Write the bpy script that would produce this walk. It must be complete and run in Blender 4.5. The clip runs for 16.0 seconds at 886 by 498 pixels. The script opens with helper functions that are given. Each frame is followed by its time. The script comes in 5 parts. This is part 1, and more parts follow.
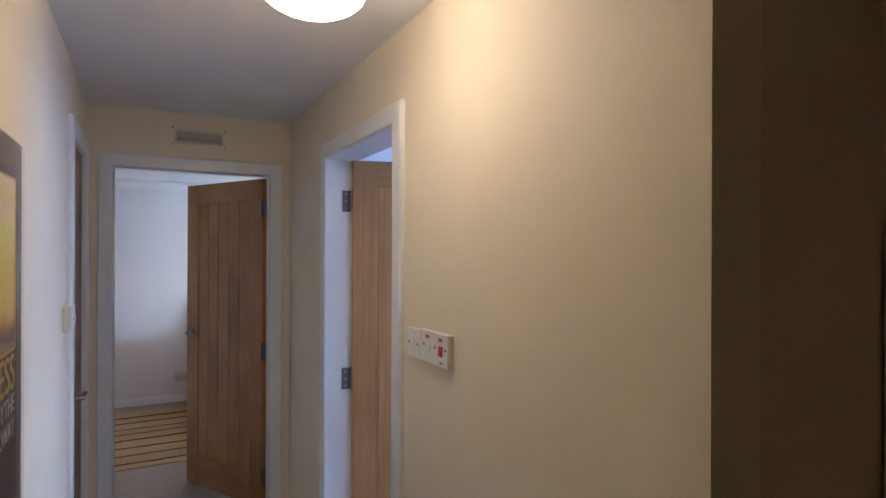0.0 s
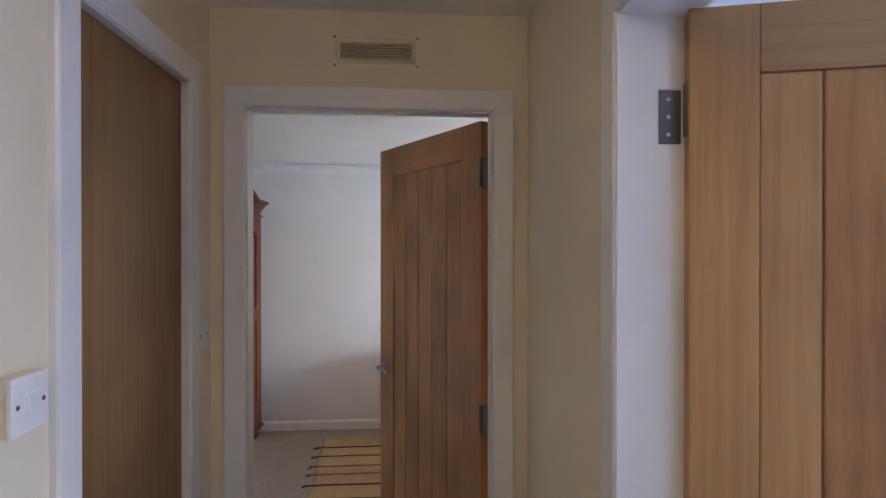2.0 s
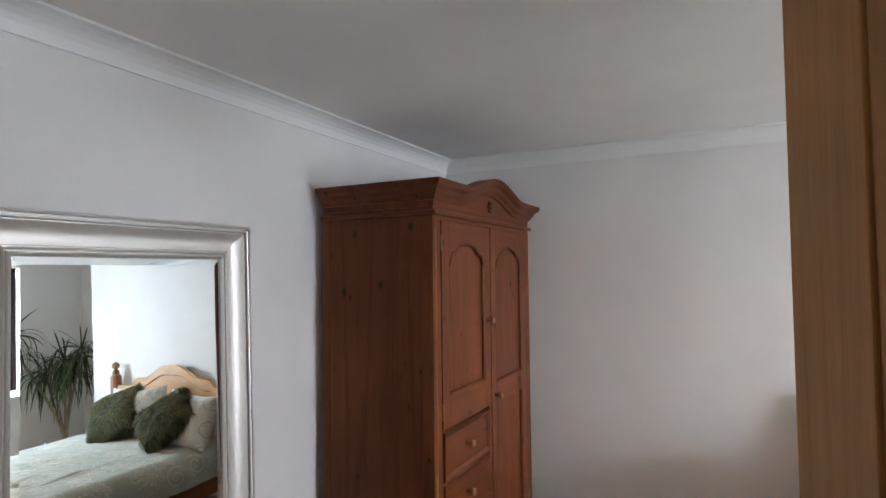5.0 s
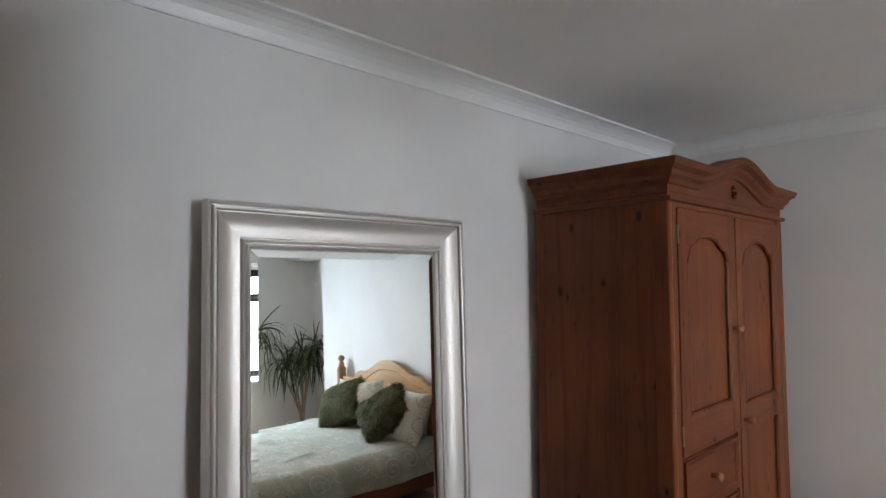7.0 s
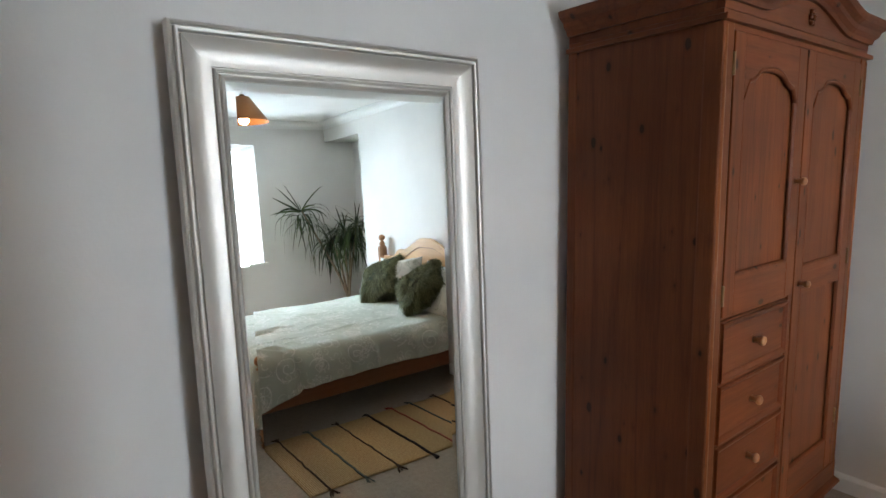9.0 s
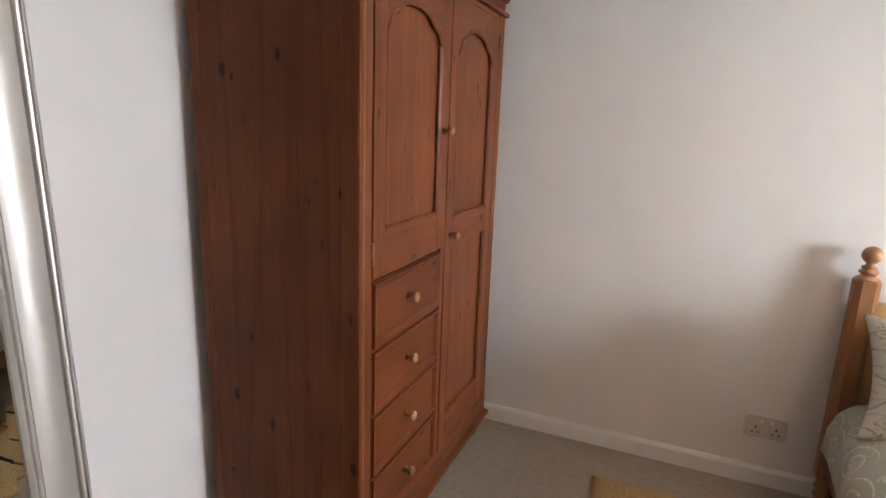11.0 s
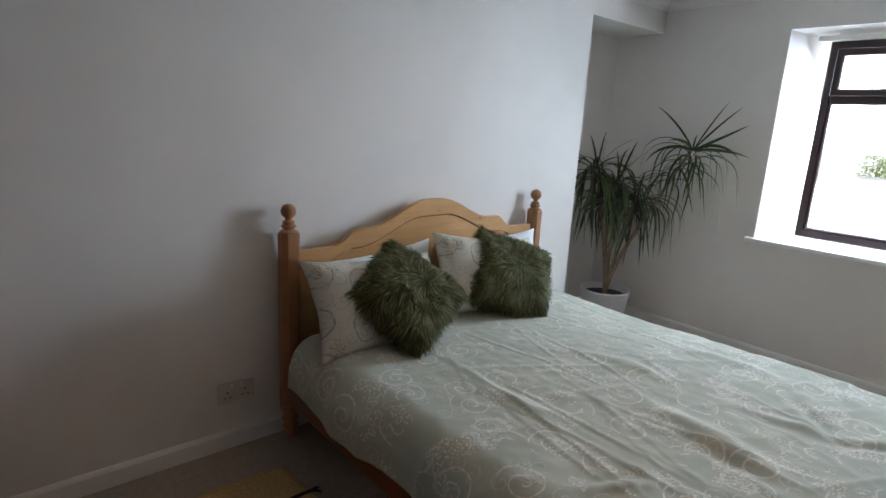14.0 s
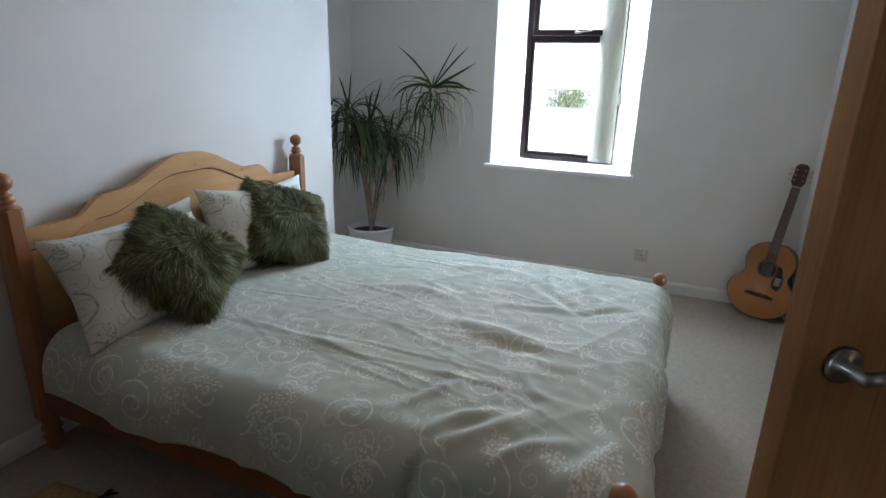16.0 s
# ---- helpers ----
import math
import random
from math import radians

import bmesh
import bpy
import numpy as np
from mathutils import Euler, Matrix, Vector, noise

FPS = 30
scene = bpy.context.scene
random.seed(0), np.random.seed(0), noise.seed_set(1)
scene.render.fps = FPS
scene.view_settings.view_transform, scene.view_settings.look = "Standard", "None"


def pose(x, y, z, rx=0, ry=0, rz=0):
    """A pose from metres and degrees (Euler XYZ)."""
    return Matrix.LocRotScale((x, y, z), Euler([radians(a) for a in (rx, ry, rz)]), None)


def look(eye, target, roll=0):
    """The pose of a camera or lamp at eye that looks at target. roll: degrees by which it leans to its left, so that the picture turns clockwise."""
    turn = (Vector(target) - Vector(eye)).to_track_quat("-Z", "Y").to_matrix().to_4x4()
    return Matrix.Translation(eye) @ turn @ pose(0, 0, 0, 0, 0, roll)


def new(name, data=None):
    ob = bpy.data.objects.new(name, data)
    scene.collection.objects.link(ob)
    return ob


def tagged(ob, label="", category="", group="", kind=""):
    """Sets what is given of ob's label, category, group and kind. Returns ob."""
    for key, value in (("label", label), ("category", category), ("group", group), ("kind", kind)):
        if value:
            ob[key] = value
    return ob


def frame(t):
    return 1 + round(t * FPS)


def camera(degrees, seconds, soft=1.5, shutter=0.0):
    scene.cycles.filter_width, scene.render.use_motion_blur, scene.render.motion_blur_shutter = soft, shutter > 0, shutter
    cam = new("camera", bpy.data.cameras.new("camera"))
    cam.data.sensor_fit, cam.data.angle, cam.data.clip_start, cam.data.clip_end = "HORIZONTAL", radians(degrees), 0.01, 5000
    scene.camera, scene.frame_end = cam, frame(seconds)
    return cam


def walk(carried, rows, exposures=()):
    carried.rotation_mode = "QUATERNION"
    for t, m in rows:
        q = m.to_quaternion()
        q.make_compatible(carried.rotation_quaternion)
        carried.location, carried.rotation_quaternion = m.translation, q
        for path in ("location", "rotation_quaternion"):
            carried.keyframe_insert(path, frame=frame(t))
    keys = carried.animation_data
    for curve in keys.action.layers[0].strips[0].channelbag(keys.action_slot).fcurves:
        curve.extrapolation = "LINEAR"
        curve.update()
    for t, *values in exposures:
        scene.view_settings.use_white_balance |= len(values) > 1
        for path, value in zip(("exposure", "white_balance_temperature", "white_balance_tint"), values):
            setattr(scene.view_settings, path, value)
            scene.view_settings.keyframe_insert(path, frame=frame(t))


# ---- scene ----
cam = camera(76.9, 16.0)
PATH = [
    (0, (0.155, -3.433, 1.566), (1.093, -1.666, 1.566), 0.2),
    (0.5, (0.316, -3.122, 1.58), (0.919, -1.215, 1.575), -0.2),
    (1, (0.4, -2.751, 1.552), (0.734, -0.78, 1.548), -0.3),
    (1.5, (0.407, -2.347, 1.547), (0.645, -0.361, 1.547), -0.2),
    (2, (0.484, -1.902, 1.548), (0.637, 0.093, 1.539), 0.0),
    (2.5, (0.458, -1.493, 1.525), (0.53, 0.505, 1.525), -0.1),
    (3, (0.413, -1.067, 1.532), (0.401, 0.932, 1.537), 0.1),
    (3.5, (0.41, -0.66, 1.529), (0.238, 1.333, 1.546), -0.3),
    (4, (0.368, -0.39, 1.524), (-0.064, 1.562, 1.56), -0.4),
    (4.5, (0.338, -0.206, 1.544), (-0.334, 1.677, 1.597), -0.4),
    (5, (0.331, -0.139, 1.571), (-0.589, 1.635, 1.651), -0.6),
    (5.2, (0.325, -0.127, 1.576), (-0.696, 1.591, 1.663), -0.5),
    (7.3, (0.139, 0.001, 1.527), (-1.377, 1.305, 1.598), -0.2),
    (7.5, (0.132, 0.017, 1.506), (-1.409, 1.291, 1.541), -0.2),
    (8, (0.112, 0.059, 1.461), (-1.48, 1.265, 1.359), -0.4),
    (8.2, (0.117, 0.073, 1.451), (-1.491, 1.249, 1.278), -0.3),
    (10.3, (0.084, 0.422, 1.387), (-1.232, 1.85, 0.907), 2.2),
    (10.5, (0.077, 0.46, 1.385), (-1.093, 2.012, 0.917), 2.4),
    (11, (0.048, 0.524, 1.374), (-0.7, 2.326, 0.935), 2.1),
    (11.5, (0.078, 0.632, 1.382), (-0.327, 2.541, 0.941), 1.9),
    (12, (0.163, 0.684, 1.391), (0.216, 2.637, 0.961), 2.5),
    (12.1, (0.183, 0.683, 1.395), (0.341, 2.63, 0.967), 2.7),
    (12.5, (0.165, 0.698, 1.355), (0.695, 2.584, 0.95), 3.5),
    (13, (0.03, 0.736, 1.34), (0.871, 2.502, 0.925), 3.3),
    (13.5, (-0.154, 0.77, 1.365), (0.975, 2.362, 0.929), 2.9),
    (14, (-0.271, 0.757, 1.37), (1.004, 2.232, 0.921), 3.1),
    (14.5, (-0.341, 0.742, 1.376), (1.057, 2.094, 0.909), 2.6),
    (15, (-0.35, 0.773, 1.369), (1.151, 1.994, 0.864), 2.6),
    (15.5, (-0.372, 0.808, 1.363), (1.263, 1.821, 0.814), 2.4),
    (16, (-0.376, 0.835, 1.35), (1.385, 1.575, 0.756), 1.6),
]
walk(cam, [(t, look(eye, target, roll)) for t, eye, target, roll in PATH],
     exposures=[(0, 0.45, 5250, 18), (0.5, 0.17, 5200, 20), (1, 0.15, 5300, 18), (1.5, 0.35, 5600, 17), (2, 0.55, 5950, 16), (2.5, 0.65, 6050, 16), (3, 0.65, 5750, 14), (3.5, 0.75, 5700, 11), (4, 0.6, 5750, 9), (5, 0.3, 6450, 15), (7.5, 0.08, 6550, 13), (8, 0.12, 6500, 10), (10.5, 0.7, 6700, 15), (11, 0.82, 6900, 17), (11.5, 0.80, 6950, 17), (12, 0.42, 6850, 15), (12.5, -0.08, 6380, 13), (13, -0.35, 6350, 13), (14.5, -0.70, 5950, 10), (16, -0.6, 5750, 8)])



# ---- world, sun, lights ----
world = bpy.data.worlds.new("sky")
scene.world = world
world.use_nodes = True
_nt = world.node_tree
_sky = _nt.nodes.new("ShaderNodeTexSky")
_sky.sky_type = "NISHITA"
_sky.sun_disc = False
_sky.sun_elevation = radians(38)
_sky.sun_rotation = radians(250)
_nt.links.new(_sky.outputs[0], _nt.nodes["Background"].inputs[0])
_nt.nodes["Background"].inputs[1].default_value = 0.15

sun = new("sun", bpy.data.lights.new("sun", "SUN"))
sun.data.energy = 4.5
sun.data.angle = radians(0.53)
sun.data.color = (1.0, 0.95, 0.88)
# high in the west, behind the house: no direct sun comes in at the windows
sun.matrix_world = look((-20, -8, 17), (0, 0, 0))


def area(name, eye, target, sx, sy, power, colour):
    lamp = new(name, bpy.data.lights.new(name, "AREA"))
    lamp.data.shape, lamp.data.size, lamp.data.size_y = "RECTANGLE", sx, sy
    lamp.data.energy, lamp.data.color = power, colour
    lamp.matrix_world = look(eye, target)
    return lamp


def bulb(name, place, radius, power, colour):
    lamp = new(name, bpy.data.lights.new(name, "POINT"))
    lamp.data.energy, lamp.data.color, lamp.data.shadow_soft_size = power, colour, radius
    lamp.location = place
    return lamp


# sky light in the openings of the two windows
area("window_daylight", (3.86, 1.60, 1.645), (2.86, 1.60, 0.85), 0.70, 0.63, 116, (0.74, 0.87, 1.0))
area("window_daylight_low", (3.86, 1.60, 0.965), (2.86, 1.60, 0.60), 0.70, 0.31, 24, (0.78, 0.88, 1.0))
area("side_room_daylight", (3.40, -1.45, 1.45), (2.4, -1.45, 1.3), 1.1, 1.2, 34, (0.30, 0.50, 1.0))
bulb("pendant_bulb", (1.25, 1.335, 1.905), 0.03, 7.0, (1.0, 0.62, 0.34))

# ---- materials ----


class Nodes:
    """A node material under construction."""

    def __init__(self, name):
        self.m = bpy.data.materials.new(name)
        self.m.use_nodes = True
        self.t = self.m.node_tree
        self.b = self.t.nodes["Principled BSDF"]
        self.co = self.add("ShaderNodeTexCoord").outputs["Object"]

    def add(self, kind, **props):
        n = self.t.nodes.new(kind)
        for k, v in props.items():
            setattr(n, k, v)
        return n

    def link(self, a, b):
        self.t.links.new(a, b)

    def mapped(self, scale=(1, 1, 1), rot=(0, 0, 0), co=None):
        n = self.add("ShaderNodeMapping")
        n.inputs["Scale"].default_value = scale
        n.inputs["Rotation"].default_value = rot
        self.link(co or self.co, n.inputs["Vector"])
        return n.outputs[0]

    def noise(self, scale, detail=4, rough=0.55, co=None, dist=0.0):
        n = self.add("ShaderNodeTexNoise")
        n.inputs["Scale"].default_value = scale
        n.inputs["Detail"].default_value = detail
        n.inputs["Roughness"].default_value = rough
        n.inputs["Distortion"].default_value = dist
        self.link(co or self.co, n.inputs["Vector"])
        return n.outputs["Fac"]

    def math(self, op, a, b=None, clamp=False):
        n = self.add("ShaderNodeMath", operation=op, use_clamp=clamp)
        for i, v in enumerate((a, b)):
            if v is None:
                continue
            if isinstance(v, (int, float)):
                n.inputs[i].default_value = v
            else:
                self.link(v, n.inputs[i])
        return n.outputs[0]

    def ramp(self, fac, stops, mode="LINEAR"):
        n = self.add("ShaderNodeValToRGB")
        cr = n.color_ramp
        cr.interpolation = mode
        while len(cr.elements) < len(stops):
            cr.elements.new(0.5)
        for e, (p, c) in zip(cr.elements, stops):
            e.position = p
            e.color = (*c, 1) if len(c) == 3 else c
        self.link(fac, n.inputs[0])
        return n.outputs[0]

    def step(self, fac, a, b):
        n = self.add("ShaderNodeMapRange", clamp=True)
        n.inputs["From Min"].default_value = a
        n.inputs["From Max"].default_value = b
        self.link(fac, n.inputs["Value"])
        return n.outputs[0]

    def mix(self, fac, a, b, blend="MIX"):
        n = self.add("ShaderNodeMix", data_type="RGBA", blend_type=blend)
        for sock, v in ((n.inputs[0], fac), (n.inputs[6], a), (n.inputs[7], b)):
            if isinstance(v, (int, float)):
                sock.default_value = v
            elif isinstance(v, tuple):
                sock.default_value = (*v, 1)
            else:
                self.link(v, sock)
        return n.outputs[2]

    def bump(self, height, strength, dist=0.002):
        n = self.add("ShaderNodeBump")
        n.inputs["Strength"].default_value = strength
        n.inputs["Distance"].default_value = dist
        self.link(height, n.inputs["Height"])
        self.link(n.outputs[0], self.b.inputs["Normal"])

    def done(self, colour=None, rough=None, metal=None, spec=None):
        for key, v in (("Base Color", colour), ("Roughness", rough), ("Metallic", metal), ("Specular IOR Level", spec)):
            if v is None:
                continue
            if isinstance(v, (int, float)):
                self.b.inputs[key].default_value = v
            elif isinstance(v, tuple):
                self.b.inputs[key].default_value = (*v, 1)
            else:
                self.link(v, self.b.inputs[key])
        return self.m


def paint(name, colour, rough=0.55, bumpy=0.25, scale=120.0, spread=0.05):
    """Wall or trim paint: roller texture, with a faint unevenness at a larger scale."""
    n = Nodes(name)
    big = n.noise(1.7, 3)
    lo = tuple(c * (1 - spread) for c in colour)
    hi = tuple(min(1.0, c * (1 + spread)) for c in colour)
    col = n.mix(n.step(big, 0.3, 0.7), lo, hi)
    fine = n.noise(scale, 3)
    n.bump(fine, bumpy, 0.0012)
    return n.done(col, rough)


def wood(name, light, dark, along="Z", scale=1.0, rough=0.42, knots=0.0, contrast=1.0, bands=9.0, ringy=0.45, stretch=0.16, spec=0.4):
    """Planed timber, its grain along one axis of the object; knots: how dark they are."""
    n = Nodes(name)
    s = {"X": (stretch, 3, 3), "Y": (3, stretch, 3), "Z": (3, 3, stretch)}[along]
    s = tuple(v * scale for v in s)
    info = n.add("ShaderNodeObjectInfo")
    shift = n.add("ShaderNodeVectorMath", operation="ADD")
    mul = n.add("ShaderNodeVectorMath", operation="SCALE")
    mul.inputs["Scale"].default_value = 7.0
    comb = n.add("ShaderNodeCombineXYZ")
    for i in range(3):
        n.link(info.outputs["Random"], comb.inputs[i])
    n.link(comb.outputs[0], mul.inputs[0])
    n.link(n.co, shift.inputs[0])
    n.link(mul.outputs[0], shift.inputs[1])
    co = n.mapped(s, co=shift.outputs[0])
    warp = n.noise(1.4, 3, 0.5, co)
    rings = n.math("FRACT", n.math("MULTIPLY", warp, bands))
    rings = n.math("POWER", n.math("ABSOLUTE", n.math("SUBTRACT", n.math("MULTIPLY", rings, 2.0), 1.0)), 2.5)
    pores = n.math("ADD", n.math("MULTIPLY", n.noise(26, 4, 0.65, co), 0.5), n.math("MULTIPLY", n.noise(85, 3, 0.7, co), 0.5))
    fac = n.math("ADD", n.math("MULTIPLY", rings, ringy * contrast), n.math("MULTIPLY", n.math("SUBTRACT", pores, 0.38), 2.0 * contrast), clamp=True)
    col = n.mix(fac, light, dark)
    broad = n.noise(2.2, 2, co=shift.outputs[0])
    col = n.mix(n.math("MULTIPLY", n.step(broad, 0.35, 0.7), 0.6), col, tuple(c * 0.72 for c in dark))
    if knots:
        ks = {"X": (0.55, 1, 1), "Y": (1, 0.55, 1), "Z": (1, 1, 0.55)}[along]
        v = n.add("ShaderNodeTexVoronoi")
        v.inputs["Scale"].default_value = 16.0
        n.link(n.mapped(ks, co=shift.outputs[0]), v.inputs["Vector"])
        pick = n.add("ShaderNodeSeparateColor")
        n.link(v.outputs["Color"], pick.inputs[0])
        size = n.math("MULTIPLY", n.math("ADD", pick.outputs[0], 0.06), 0.170)
        rag = n.math("ADD", v.outputs["Distance"], n.math("MULTIPLY", n.math("SUBTRACT", n.noise(60, 3, 0.6, shift.outputs[0]), 0.5), 0.07))
        eye = n.math("SUBTRACT", size, rag)
        col = n.mix(n.math("MULTIPLY", n.step(eye, -0.12, 0.03), 0.5 * knots), col, tuple(c * 0.62 for c in dark))
        col = n.mix(n.math("MULTIPLY", n.step(eye, 0.0, 0.03), knots * 0.95), col, tuple(c * 0.22 for c in dark))
    n.bump(pores, 0.12, 0.0008)
    r = n.math("ADD", n.math("MULTIPLY", pores, 0.18), rough - 0.09)
    return n.done(col, r, spec=spec)


def plain(name, colour, rough=0.5, metal=0.0, bumpy=0.0, scale=60.0, spread=0.06):
    n = Nodes(name)
    f = n.noise(scale, 3)
    col = n.mix(f, tuple(c * (1 - spread) for c in colour), tuple(min(1, c * (1 + spread)) for c in colour))
    if bumpy:
        n.bump(f, bumpy, 0.001)
    return n.done(col, rough, metal)


def carpet(name, colour):
    n = Nodes(name)
    tuft = n.noise(260, 2, 0.7)
    mid = n.noise(38, 4, 0.7)
    big = n.noise(2.3, 3)
    f = n.math("ADD", n.math("MULTIPLY", tuft, 0.6), n.math("MULTIPLY", mid, 0.4))
    col = n.mix(n.step(f, 0.3, 0.72), tuple(c * 0.62 for c in colour), tuple(min(1, c * 1.25) for c in colour))
    col = n.mix(n.math("MULTIPLY", n.step(big, 0.35, 0.7), 0.22), col, tuple(c * 0.75 for c in colour))
    n.bump(f, 0.8, 0.006)
    return n.done(col, 0.95, spec=0.1)


def linen(name, ground, motif, strength=1.0, scale=3.1, upright=False, cloth=False):
    """Printed cotton: spirals with curling stems, and sprays of small flowers."""
    n = Nodes(name)
    if cloth:
        n.co = n.add("ShaderNodeUVMap", uv_map="cloth").outputs["UV"]
    wob = n.add("ShaderNodeTexNoise")
    wob.inputs["Scale"].default_value = 5.0
    n.link(n.co, wob.inputs["Vector"])
    off = n.add("ShaderNodeVectorMath", operation="SCALE")
    off.inputs["Scale"].default_value = 0.05
    n.link(wob.outputs["Color"], off.inputs[0])
    co = n.add("ShaderNodeVectorMath", operation="ADD")
    n.link(n.co, co.inputs[0])
    n.link(off.outputs[0], co.inputs[1])
    flat = n.mapped((1, 1, 1), (radians(90) if upright else 0, 0, 0), co=co.outputs[0])

    def scrolls(sc, turns, wide, reach):
        v = n.add("ShaderNodeTexVoronoi", voronoi_dimensions="2D")
        v.inputs["Scale"].default_value = sc
        v.inputs["Randomness"].default_value = 0.75
        n.link(flat, v.inputs["Vector"])
        d = n.add("ShaderNodeVectorMath", operation="SUBTRACT")
        n.link(flat, d.inputs[0])
        n.link(v.outputs["Position"], d.inputs[1])
        sp = n.add("ShaderNodeSeparateXYZ")
        n.link(d.outputs[0], sp.inputs[0])
        ang = n.math("ARCTAN2", sp.outputs[1], sp.outputs[0])
        pick = n.add("ShaderNodeSeparateColor")
        n.link(v.outputs["Color"], pick.inputs[0])
        hand = n.math("SUBTRACT", n.math("MULTIPLY", n.math("GREATER_THAN", pick.outputs[0], 0.5), 2.0), 1.0)
        ph = n.math("ADD", n.math("MULTIPLY", v.outputs["Distance"], turns), n.math("MULTIPLY", n.math("MULTIPLY", ang, hand), 1 / (2 * math.pi)))
        ph = n.math("FRACT", n.math("ADD", n.math("ADD", ph, 8.0), pick.outputs[1]))
        line = n.math("LESS_THAN", n.math("ABSOLUTE", n.math("SUBTRACT", ph, 0.5)), wide)
        return n.math("MULTIPLY", line, n.math("LESS_THAN", v.outputs["Distance"], reach)), v.outputs["Distance"]

    big, dist = scrolls(scale, 4.6, 0.085, 0.42)
    small, _ = scrolls(scale * 2.3, 3.4, 0.10, 0.40)
    dots = n.add("ShaderNodeTexVoronoi", voronoi_dimensions="2D")
    dots.inputs["Scale"].default_value = scale * 17
    n.link(flat, dots.inputs["Vector"])
    spray = n.math("LESS_THAN", dots.outputs["Distance"], 0.36)
    where = n.noise(scale * 1.25, 2, 0.6)
    spray = n.math("MULTIPLY", spray, n.math("GREATER_THAN", where, 0.57))
    keep = n.math("GREATER_THAN", n.noise(scale * 0.8, 2), 0.30 if upright else 0.44)
    fig = n.math("MAXIMUM", n.math("MULTIPLY", n.math("MAXIMUM", big, n.math("MULTIPLY", small, 0.6)), keep), spray)
    worn = n.step(n.noise(70, 3), 0.25, 0.6)
    fig = n.math("MULTIPLY", n.math("MULTIPLY", fig, worn), strength)
    weave = n.noise(420, 2)
    g = n.mix(n.noise(3.0, 3), tuple(c * 0.93 for c in ground), tuple(min(1, c * 1.06) for c in ground))
    col = n.mix(fig, g, motif)
    n.bump(weave, 0.2, 0.0006)
    m = n.done(col, 0.85, spec=0.2)
    n.b.inputs["Sheen Weight"].default_value = 0.15
    return m


def brushed(name, colour, rough=0.44):
    """Silver-leaf moulding: streaks along the wood under a metallic lacquer."""
    n = Nodes(name)
    f = n.noise(340, 3, 0.6)
    wide = n.noise(3.0, 3)
    col = n.mix(n.step(wide, 0.3, 0.7), tuple(c * 0.95 for c in colour), colour)
    n.bump(f, 0.03, 0.0003)
    return n.done(col, n.math("ADD", n.math("MULTIPLY", f, 0.10), rough - 0.05), 0.85)


def shining(name, colour, strength):
    n = Nodes(name)
    n.b.inputs["Emission Color"].default_value = (*colour, 1)
    n.b.inputs["Emission Strength"].default_value = strength
    return n.done(tuple(colour), 0.4)


def glass(name):
    n = Nodes(name)
    n.b.inputs["Transmission Weight"].default_value = 1.0
    n.b.inputs["IOR"].default_value = 1.45
    return n.done((1, 1, 1), 0.0)


def mirror_glass(name):
    n = Nodes(name)
    return n.done((0.87, 0.95, 0.965), 0.0, 1.0)


